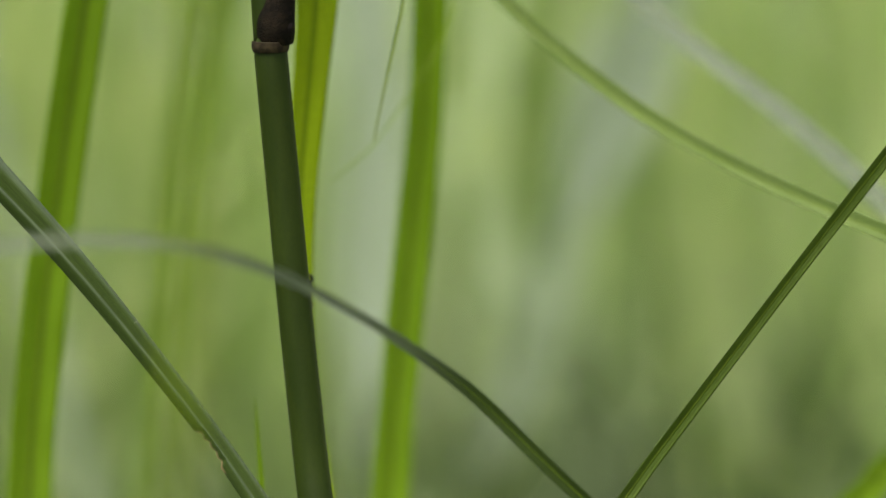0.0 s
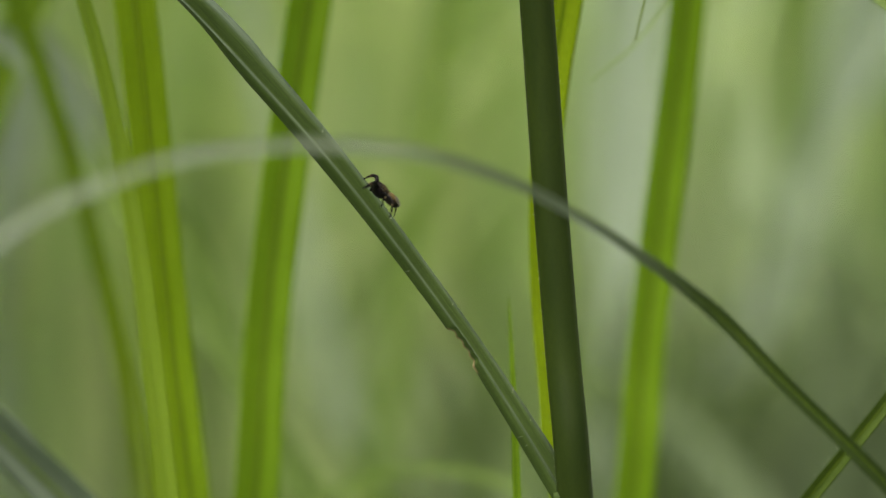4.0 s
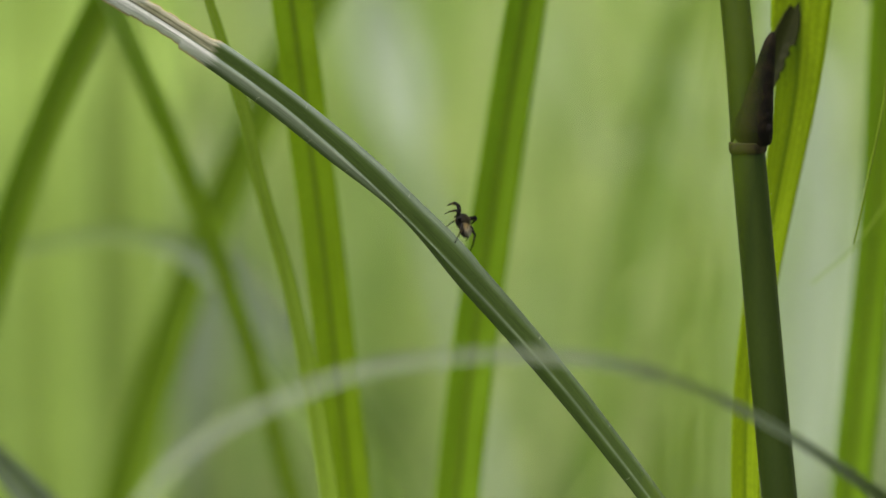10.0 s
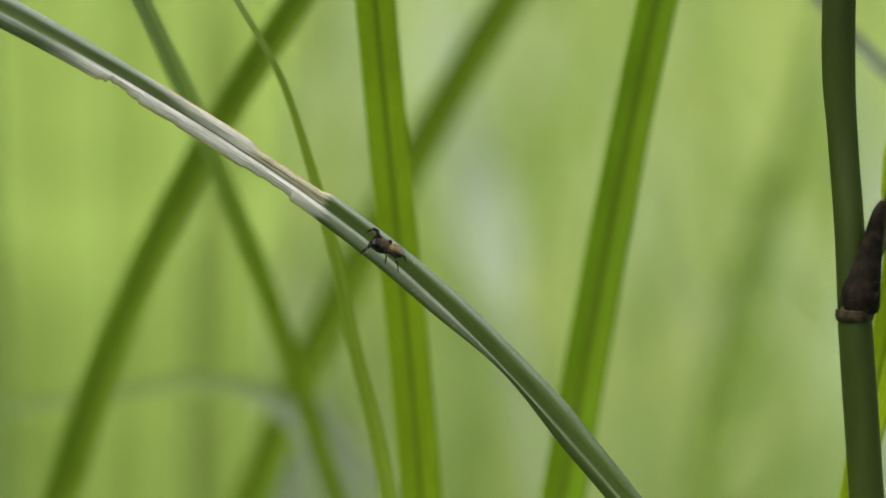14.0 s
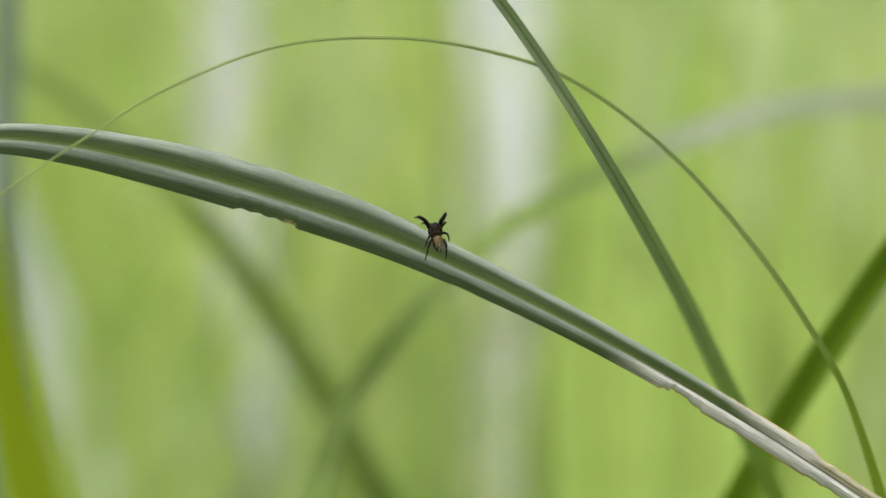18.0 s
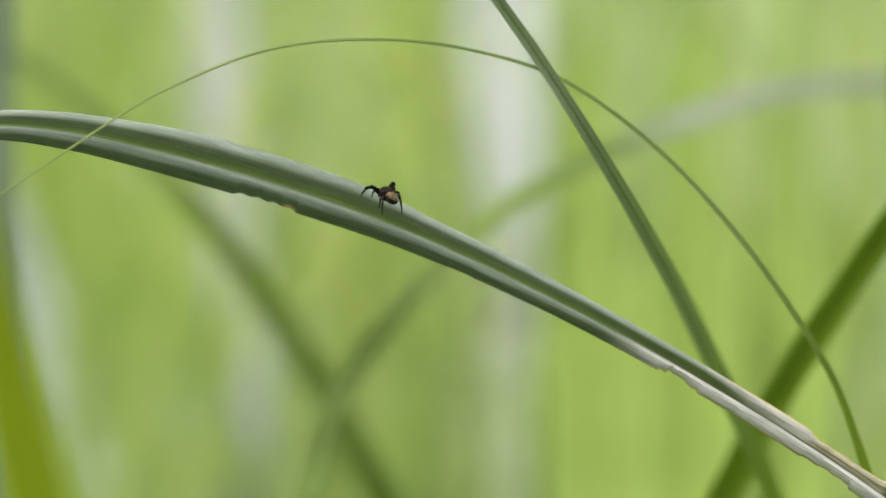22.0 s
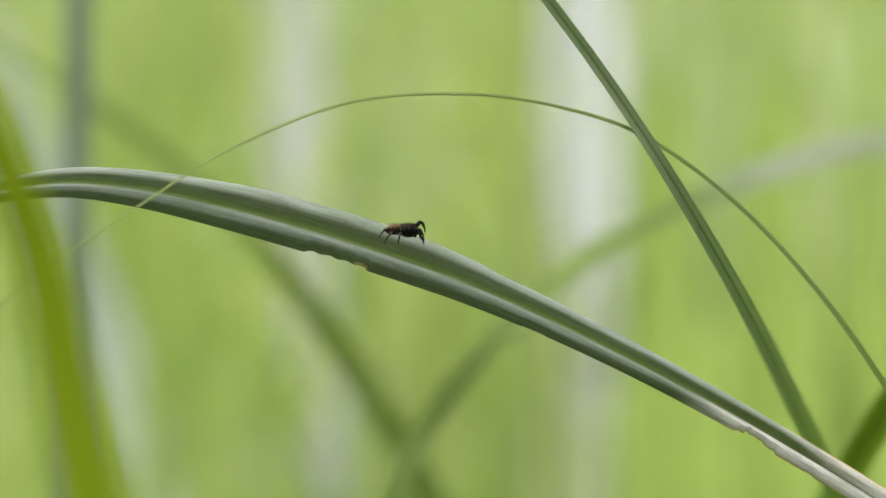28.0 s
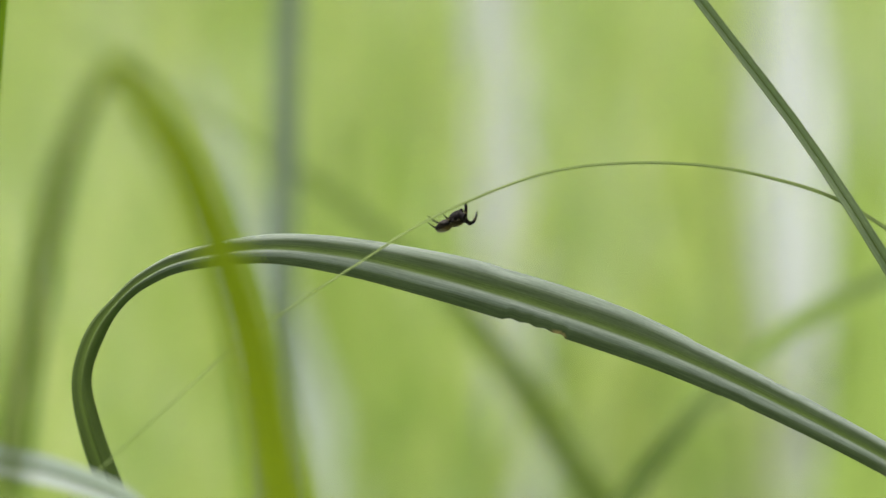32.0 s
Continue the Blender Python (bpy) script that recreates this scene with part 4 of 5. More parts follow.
DARK_PATCH = [(0.1066, 0.3699, 0.2731, 0.00251), (0.1083, 0.3710, 0.2761, 0.00340), (0.1100, 0.3720, 0.2793, 0.00401), (0.1117, 0.3731, 0.2826, 0.00388), (0.1133, 0.3740, 0.2859, 0.00269), (0.1145, 0.3750, 0.2889, 0.00038)]
STRAND = [(0.0400, 0.2100, 0.0000, 0.0017), (0.0410, 0.2100, 0.1000, 0.0017), (0.0430, 0.2100, 0.2000, 0.0016), (0.0466, 0.2100, 0.2600, 0.0014), (0.0505, 0.2100, 0.2950, 0.0010), (0.0530, 0.2100, 0.3150, 0.0003)]
SEEDS = [(0.1027, 0.3525, 0.2706, 0.00199), (0.1026, 0.3525, 0.2727, 0.00141)]


# the long leaf's section, upper margin to lower: rolled rim, channel, ridge, hanging lower half
LEAF_SECTION = ((-1, -0.50), (-0.85, -0.12), (-0.7, 0.07), (-0.5, 0.08), (-0.1, -0.06), (0.10, -0.14), (0.18, 0.0), (0.25, 0.14), (0.36, 0.17), (0.6, 0.02), (0.8, -0.2), (1, -0.55))
LEAF_SECTION_ABOVE = ((-1, -0.30), (-0.85, -0.10), (-0.68, 0.0), (-0.5, 0.03), (-0.25, 0.0), (-0.05, -0.04), (0.05, -0.04), (0.15, 0.0), (0.27, 0.04), (0.4, 0.05), (0.65, 0.0), (0.85, -0.10), (1, -0.28))
PLANT_BASE = Vector((0.108, 0.330, 0.0))
plant = new("sedge_plant")
plant.location = PLANT_BASE
tagged(plant, "tall sedge with dark stem and one long arching grey-green leaf", "grass plant")
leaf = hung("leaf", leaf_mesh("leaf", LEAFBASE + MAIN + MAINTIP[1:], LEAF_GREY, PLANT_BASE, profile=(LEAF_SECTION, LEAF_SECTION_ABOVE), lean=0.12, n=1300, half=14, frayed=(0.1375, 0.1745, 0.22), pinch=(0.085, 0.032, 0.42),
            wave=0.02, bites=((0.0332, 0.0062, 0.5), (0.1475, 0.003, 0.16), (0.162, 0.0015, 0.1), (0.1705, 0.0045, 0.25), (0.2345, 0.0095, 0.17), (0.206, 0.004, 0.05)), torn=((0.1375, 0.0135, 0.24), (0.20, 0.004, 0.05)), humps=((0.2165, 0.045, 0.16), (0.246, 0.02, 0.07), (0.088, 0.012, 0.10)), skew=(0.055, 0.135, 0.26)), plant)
tagged(leaf, "long folded grey-green leaf with a bleached torn stretch")
tagged(hung("leaf_hairs", hairs_mesh("leaf_hairs", MAIN[:9], 16, 0.0012, HAIR_PALE, PLANT_BASE, 3, 0.3), leaf), "a few fine pale hairs on the margin", kind="stuff")
lower = [(0.108, 0.330, 0.0, 0.0058), (0.1055, 0.334, 0.10, 0.0055)] + STEM + [(STEM[-1][0] + 0.0002, STEM[-1][1] + 0.0002, STEM[-1][2] + 0.0008, 0.0046)]
stem = hung("stem", rod_mesh("stem", lower, STEM_GREEN, PLANT_BASE, 28, 60, 0.006), plant)
tagged(stem, "smooth dark green stem")
tagged(hung("stem_hairs", hairs_mesh("stem_hairs", STEM, 160, 0.0007, HAIR_PALE, PLANT_BASE, 4, 0.48), stem), "short fine hairs along the stem")
tagged(hung("upper_stem", rod_mesh("upper_stem", STEM2 + [(0.1008, 0.361, 0.34, 0.0044), (0.1006, 0.362, 0.40, 0.0036)], STEM_GREEN, PLANT_BASE, 24, 50, 0.006), plant), "thinner green upper stem")
side_leaf = tagged(hung("side_leaf", leaf_mesh("side_leaf", [(0.108, 0.336, 0.05, 0.003), (0.105, 0.348, 0.13, 0.0045)] + YEL + [(0.1205, 0.374, 0.32, 0.006), (0.123, 0.374, 0.36, 0.003), (0.1245, 0.374, 0.38, 0.0003)], LEAF_YELLOW, PLANT_BASE,
       fold=0.3, n=70), plant), "bright yellow-green upright leaf behind the stem")
sheath = tagged(hung("sheath", rod_mesh("sheath", SHEATH, NODE_BROWN, PLANT_BASE, 22, 20, 0.012), plant), "dry dark brown sheath at the joint")
tagged(hung("collar", rod_mesh("collar", [(0.1003, 0.3545, 0.2672, 0.0052), (0.1003, 0.3545, 0.2679, 0.0056), (0.1003, 0.3545, 0.2688, 0.0055)], COLLAR_TAN, PLANT_BASE, 22, 8), sheath), "tan ring below the sheath")
hung("fibres", hairs_mesh("fibres", SHEATH[1:], 120, 0.0012, NODE_BROWN, PLANT_BASE, 12, 0.42), sheath)
# added dark sheet: the stain and the sheath's shadow on the side leaf
tagged(hung("bract", leaf_mesh("bract", DARK_PATCH, LEAF_DARK_PATCH, PLANT_BASE, fold=0.4, n=90, frayed=(0.001, 0.019, 0.6)), plant), "added dark patch for stain and shadow on the side leaf")
for p in SEEDS:
    seed = hung("seed", blob_mesh("seed", (p[3] * 0.4, p[3] * 0.4, p[3] * 0.55), SEED_BLACK, (0, 0, 0), 10, 12), plant, Vector(p[:3]) - PLANT_BASE)
tagged(hung("awn", rod_mesh("awn", HAIR1, RIB_GREEN, PLANT_BASE, 6, 20), plant), "thin hanging green awn")
tagged(hung("awn", rod_mesh("awn", HAIR2, LEAF_WIRE, PLANT_BASE, 6, 30), plant), "thin curved pale green awn")
tagged(hung("young_leaf", leaf_mesh("young_leaf", TIP, LEAF_GREEN, PLANT_BASE, fold=0.3, n=20, half=3), plant), "small pointed young leaf")

# ---- grass round it ----
grooved = grass_blade(C, LEAF_GREEN, "broad bright green grass blade with a dark midrib", fold=0.35)
grass_blade(B, LEAF_LIME, "tall upright bright green grass blade with a groove", fold=0.25)
slender = grass_blade(A, LEAF_SLIM, "slender leaning grey-green grass blade", ribbed=LEAF_DULL, fold=0.4, up=0.10)
broad = grass_blade(D, LEAF_GREEN, "broad upright fresh green grass blade", fold=0.3)
bow = grass_blade(THIN, LEAF_WIRE, "hair-thin grass blade bowed over to a fine tip", ribbed=LEAF_WIRE, root=False, fold=0.3, n=160, half=3)
arch = grass_blade(ARC, LEAF_ARC, "narrow arching green grass blade, painted pale where the sky lights it", root=False, fold=0.3, n=90, twist=(-50, 45))
slant = grass_blade(E, LEAF_DEEP, "slanting green grass blade with fine hairs", fold=0.5)
tagged(hung("hairs", hairs_mesh("hairs", E, 120, 0.0008, HAIR_PALE, slant.location, 6), slant), "fine pale hairs on the margin")
grass_blade(U1, LEAF_DULL, "drooping narrow green grass blade", root=False, fold=0.5)
grass_blade(U2, LEAF_MIST, "drooping pale grey grass blade", root=False, fold=0.3)
grass_blade(Q, LEAF_GREYER, "folded grey-green grass blade with a pale rib", root=False, fold=0.5)
grass_blade(PP, LEAF_SOFT, "thin arched green grass blade", root=False, fold=0.3)
grass_blade(G, LEAF_SHADE, "slanting mid-green grass blade", fold=0.4)
grass_blade(G2, LEAF_SHADE, "slanting broad green grass blade", fold=0.4)
grass_blade(F, LEAF_PALLID, "green drooping grass blade bent over to a pale end", fold=0.4)
grass_blade(H, LEAF_ENDING, "arching soft green grass blade with a pale end", up=0.03, fold=0.08)
grass_blade(I, LEAF_LONG, "long leaning dull green grass blade", fold=0.3)
whitish = grass_blade(W1, REED_WHITE, "broad pale dry reed leaf", "reed", fold=0.2)
grass_blade(W9, LEAF_DIM, "dull green reed leaf beside a pale one", "reed", fold=0.2)
for reed in (L1, L2, L3):
    grass_blade(reed, LEAF_FRESH, "broad light green reed leaf far behind", "reed", up=0.12, fold=0.2)
grass_blade(W2, REED_GREY, "pale dry reed leaf", "reed", fold=0.2)
grass_blade(W3, LEAF_PALE, "leaning pale dry reed leaf", "reed", fold=0.2)
for reed in (W4, W5, W6, W7, W8):
    grass_blade(reed, REED_FAINT, "faded green reed leaf far behind", "reed", fold=0.2, up=0.05)
grass_blade(V, STALK_GREY, "upright grey-green reed stalk", "reed", fold=0.2)
grass_blade(Z, LEAF_NEAR, "yellow-green grass blade bent sharply over", root=False, fold=0.3)
grass_blade(Q2, LEAF_PALE, "pale grass blade tip", root=False, fold=0.3)
grass_blade(J, LEAF_GREYER, "slanting grey-green grass blade above the stem", root=False, fold=0.4)
grass_blade(K, LEAF_GREEN, "short slanting green grass blade", fold=0.3)
grass_blade(LL, LEAF_HAZE, "soft yellowish grass blade leaning over", fold=0.3)
grass_blade(XX, LEAF_ASH, "leaning ash-grey grass blade behind the others", root=False, fold=0.3)
strand = grass_blade(STRAND, LEAF_YELLOW, ribbed=LEAF_YELLOW, label="thin yellow-green grass blade swaying in front of the sedge", root=False, fold=0.3, n=40, half=3)
grass_blade(M, LEAF_GREEN, "dark green upright grass blade edge", fold=0.3)

# ---- the spider: head along +y, back along +z ----
MM = 0.001
spider = new("jumping_spider")
tagged(spider, "small black jumping spider, cream patch on its brown abdomen", "spider")


def spider_part(name, me, at=(0, 0, 0), label="", parent=None):
    return tagged(hung(name, me, parent or spider, Vector(at) * MM), label)


def scaled(v):
    return tuple(c * MM for c in v)


def jointed(rows):
    """The rows of a limb with tight bends at its joints."""
    out = [rows[0]]
    for a, b, c in zip(rows, rows[1:], rows[2:]):
        out += [tuple(p + (q - p) * 0.16 for p, q in zip(b, a)), (*b[:3], b[3] * 1.04), tuple(p + (q - p) * 0.16 for p, q in zip(b, c))]
    return out + [rows[-1]]


def fur_mesh(name, radii, centre, count, length, material, seed, low=-0.4, bulge=0.0, rear=0.0):
    """Short bristles standing on a rounded body."""
    rnd = random.Random(seed)
    verts, faces = [], []
    while len(faces) < count * 3:
        d = Vector((rnd.gauss(0, 1), rnd.gauss(0, 1), rnd.gauss(0, 1))).normalized()
        if d.z - rear * d.y < low:
            continue
        a = Vector((d.x * radii[0] * (1 - bulge * d.y), d.y * radii[1], d.z * radii[2] * (1 - bulge * d.y))) + Vector(centre)
        e = a + (d + Vector((0, -0.8, 0))).normalized() * length * rnd.uniform(0.6, 1.3)
        s = d.orthogonal().normalized() * 0.04
        o = len(verts)
        verts += [(a + s) * MM, (a - s) * MM, (a + d.cross(s)) * MM, e * MM]
        faces += [(o, o + 1, o + 3), (o + 1, o + 2, o + 3), (o + 2, o, o + 3)]
    return mesh_of(name, verts, faces, material)


head = spider_part("cephalothorax", blob_mesh("cephalothorax", scaled((1.08, 1.32, 1.06)), CARAPACE, scaled((0, 1.12, 0.24)), 14, 20, -0.12, 0.8), label="squarish black head and thorax")
spider_part("head_bristles", fur_mesh("head_bristles", (1.08, 1.32, 1.06), (0, 1.12, 0.24), 260, 0.2, TAN_FUR, 1, 0.47), label="pale fringe of bristles", parent=head)
belly = spider_part("abdomen", blob_mesh("abdomen", scaled((0.88, 1.42, 0.86)), ABDOMEN, scaled((0, -0.98, 0.46)), 16, 20, -0.12, 1.12), label="brown egg-shaped abdomen")
spider_part("tan_streak", fur_mesh("tan_streak", (0.83, 1.36, 0.81), (0, -0.98, 0.46), 70, 0.16, TAN_FUR, 5, 0.6, -0.1), label="tan hairs along the back", parent=belly)
spider_part("abdomen_patch", fur_mesh("abdomen_patch", (0.83, 1.34, 0.81), (0, -0.98, 0.46), 300, 0.15, CREAM_FUR, 2, 0.85, -0.1, 0.7), label="cream hairy patch on the back", parent=belly)
spider_part("waist", blob_mesh("waist", scaled((0.28, 0.35, 0.25)), CARAPACE, scaled((0, 0.05, 0.1)), 8, 10))
spider_part("white_band", rod_mesh("white_band", [(-0.75 * MM, -0.1 * MM, 0.2 * MM, 0.1 * MM), (-0.5 * MM, 0.0 * MM, 0.75 * MM, 0.14 * MM), (0.5 * MM, 0.0 * MM, 0.75 * MM, 0.14 * MM), (0.75 * MM, -0.1 * MM, 0.2 * MM, 0.1 * MM)], CREAM_FUR, (0, 0, 0), 8, 14), label="pale band at the waist")
for sx in (-1, 1):
    for x, y, z, r in ((0.29, 2.33, 0.30, 0.27), (0.72, 2.10, 0.40, 0.18), (0.82, 1.15, 0.80, 0.15)):
        spider_part("eye", blob_mesh("eye", scaled((r, r, r)), EYE_GLASS, (0, 0, 0), 8, 12), (sx * x, y, z))
    spider_part("palp", rod_mesh("palp", [scaled(q) for q in ((sx * 0.3, 2.2, -0.15, 0.2), (sx * 0.5, 2.75, -0.2, 0.24), (sx * 0.45, 2.95, -0.7, 0.26), (sx * 0.4, 2.9, -0.95, 0.1))], LEG_BLACK, (0, 0, 0), 8, 12), label="short black feeler")
    spider_part("fang_base", blob_mesh("fang_base", scaled((0.2, 0.25, 0.42)), CARAPACE, scaled((sx * 0.24, 2.2, -0.4)), 8, 10))

LEGS = []
for order, chain in enumerate((
        ((0.6, 1.8, -0.1, 0.42), (1.30, 2.4, 0.75, 0.46), (1.80, 2.7, 1.05, 0.40), (2.35, 3.15, 0.75, 0.33), (2.70, 3.5, -0.05, 0.20), (2.82, 3.65, -0.65, 0.10)),
        ((0.75, 1.35, -0.1, 0.34), (1.5, 1.95, 0.75, 0.34), (2.0, 2.4, 0.65, 0.28), (2.4, 2.8, -0.3, 0.18), (2.5, 3.0, -1.05, 0.09)),
        ((0.75, 0.75, -0.1, 0.32), (1.5, 0.5, 0.75, 0.32), (2.05, 0.2, 0.7, 0.26), (2.5, -0.1, -0.3, 0.17), (2.65, -0.3, -1.05, 0.09)),
        ((0.6, 0.25, -0.1, 0.34), (1.35, -0.5, 0.8, 0.34), (1.8, -1.3, 0.75, 0.28), (2.05, -2.3, -0.2, 0.18), (2.15, -2.8, -1.05, 0.09)))):
    for sx in (-1, 1):
        hip = Vector((sx * chain[0][0], chain[0][1], chain[0][2]))
        out = chain[-1][0] if order == 0 else 0.3 + 0.67 * (chain[-1][0] - 0.3)
        rows = [(sx * (c[0] if order == 0 else 0.3 + 0.67 * (c[0] - 0.3)) * MM, c[1] * MM, c[2] * MM, c[3] * (1.42 if order == 0 else 1.22) * MM) for c in chain]
        leg = spider_part("leg", rod_mesh("leg", jointed(rows), LEG_BLACK, tuple(hip * MM), 9, 44, 0.0), hip, "thick black front leg" if order == 0 else "")
        foot = chain[-1]
        spider_part("foot", blob_mesh("foot", scaled((0.07, 0.08, 0.12)), CARAPACE, (0, 0, 0), 6, 8), (sx * out - hip.x, foot[1] - hip.y, foot[2] - hip.z), parent=leg)
        a, e = Vector(rows[-3][:3]), Vector(rows[-2][:3])
        w = rows[-3][3]
        band = [(*(a.lerp(e, f)), w * g) for f, g in ((0.25, 1.0), (0.33, 1.12), (0.42, 1.0))]
        tagged(hung("leg_band", rod_mesh("leg_band", band, TAN_FUR, tuple(hip * MM), 8, 4), leg), "pale hairy band")
        LEGS.append((leg, order, sx, hip * MM))


def motions():
    # the plant rocks in the wind: seconds, degrees about the upright
    sway = [
        (0, 0.937),
        (0.5, 0.961),
        (1, 0.962),
        (1.5, 0.923),
        (2, 0.867),
        (2.5, 0.844),
        (3, 0.862),
        (3.5, 0.872),
        (4, 0.836),
        (4.5, 0.772),
        (6.5, 0.712),
        (7, 0.651),
        (7.5, 0.559),
        (8, 0.431),
        (8.5, 0.305),
        (9, 0.220),
        (9.5, 0.164),
        (10, 0.098),
        (10.5, 0.001),
        (11, -0.112),
        (11.5, -0.202),
        (12, -0.246),
        (12.5, -0.247),
        (13, -0.222),
        (13.5, -0.199),
        (15.5, -0.198),
        (16, -0.219),
        (16.5, -0.245),
        (17, -0.265),
        (17.5, -0.275),
        (18, -0.279),
        (18.5, -0.289),
        (19, -0.315),
        (19.5, -0.349),
        (20, -0.375),
        (20.5, -0.383),
        (21, -0.368),
        (21.5, -0.348),
        (22, -0.346),
        (22.5, -0.358),
        (23, -0.363),
        (23.5, -0.357),
        (24, -0.357),
        (24.5, -0.374),
        (26.5, -0.396),
        (27, -0.405),
        (27.5, -0.398),
        (28, -0.390),
        (28.5, -0.389),
        (29, -0.391),
        (29.5, -0.397),
        (30, -0.403),
        (30.5, -0.408),
        (31, -0.400),
        (31.5, -0.360),
        (32, -0.288),
    ]
    walk(plant, [(t, pose(0, 0, 0, 0, 0, a) @ Matrix.Translation(PLANT_BASE)) for t, a in sway])
    # the bowed blade nods: seconds, metres across and up
    nod = ((0, -0.001, 0), (13, -0.001, 0), (16, -0.0016, 0), (17, -0.0012, -0.0012), (18, 0, 0.0003), (19, 0, 0), (20, -0.001, -0.0047), (21, -0.001, -0.0046), (22, 0, -0.0017), (23, 0, -0.0026), (24, 0, -0.0021), (28, 0, -0.0025), (31, 0, -0.0023), (32, 0, -0.0026))
    arch_nod = ((0, 0.002, 0.0012), (1, 0.001, 0.0006), (2.5, 0, 0), (32, 0, 0))
    at = bow.location.copy()
    walk(bow, [(t, Matrix.Translation(at + Vector((x, 0, z)))) for t, x, z in nod])
    # the pale reed sways slowly
    stand = whitish.location.copy()
    walk(whitish, [(t, Matrix.Translation(stand + Vector((x, 0, 0)))) for t, x in ((0, -0.007), (16, -0.0075), (17, -0.0074), (19, -0.006), (22, -0.0025), (24, -0.0018), (27, -0.0008), (32, -0.0008))])
    # the slender blade leans a little to and fro
    lean = slender.location.copy()
    walk(slender, [(t, Matrix.Translation(lean + Vector((x, 0, 0)))) for t, x in ((0, 0), (16, 0), (18, -0.0008), (19, -0.0004), (20, -0.0022), (21, -0.002), (22, -0.001), (24, 0.0002), (30, 0), (32, 0))])
    stand = broad.location.copy()
    walk(broad, [(t, Matrix.Translation(stand + Vector((x, 0, 0)))) for t, x in ((0, -0.0015), (1, 0.0005), (2, 0.0005), (4, -0.001), (9, 0), (32, 0))])
    # the side leaf swings about the joint: seconds, degrees
    joint = Vector((0.113, 0.373, 0.275)) - PLANT_BASE
    walk(side_leaf, [(t, Matrix.Translation(joint) @ pose(0, 0, 0, 0, a, 0) @ Matrix.Translation(-joint)) for t, a in ((0, -4.8), (1, -4.8), (2, -4.2), (3, -3.2), (4, -2.6), (7, -2.4), (9, -0.3), (10, 0.4), (12, 1.2), (13, 1.2), (32, 1.2))])
    for blade, shifts in ((grooved, ((0, 0.0027), (1, 0.001), (2, 0), (32, 0))), (slant, ((0, 0.0008), (0.5, 0.003), (1, 0.005), (1.5, 0.003), (2, 0.0008), (32, 0.0008)))):
        spot = blade.location.copy()
        walk(blade, [(t, Matrix.Translation(spot + Vector((x, 0, 0)))) for t, x in shifts])
    # the long leaf lifts a little at times
    foot = Vector((0.100, 0.340, 0.190)) - PLANT_BASE
    walk(leaf, [(t, Matrix.Translation(foot) @ pose(0, 0, 0, 0, a, 0) @ Matrix.Translation(-foot)) for t, a in ((0, 0), (17.5, 0), (18, 0.25), (18.5, 0.15), (19, 0), (21.5, 0.1), (22, 0.4), (22.5, 0.25), (23, 0), (32, 0))])
    # the thin blade close to the camera: seconds, degrees round the eye at which it stands
    foot = strand.location.copy()
    gusts = ((0, -12.6), (1, -12.4), (2, -12.2), (2.4, -10.8), (2.8, -9.6), (3.4, -8), (4.2, -5.6), (4.5, -5.8), (6.5, -9.2), (7, -9.1), (7.4, -9.8), (7.8, -8.7), (8, -9.6), (8.2, -12.3), (8.6, -12.8), (9, -13.3), (9.4, -12.2), (10, -14.2), (10.5, -15.7), (11.4, -17.7), (12, -20), (13, -22), (32, -22))
    walk(strand, [(t, Matrix.Translation(foot) @ pose(0, 0, 0, 0, math.degrees(math.atan((0.21 * math.tan(radians(-a)) - 0.0466) / 0.26)), 0)) for t, a in gusts])
    place = arch.location.copy()
    walk(arch, [(t, Matrix.Translation(place + Vector((x, 0, z)))) for t, x, z in arch_nod])
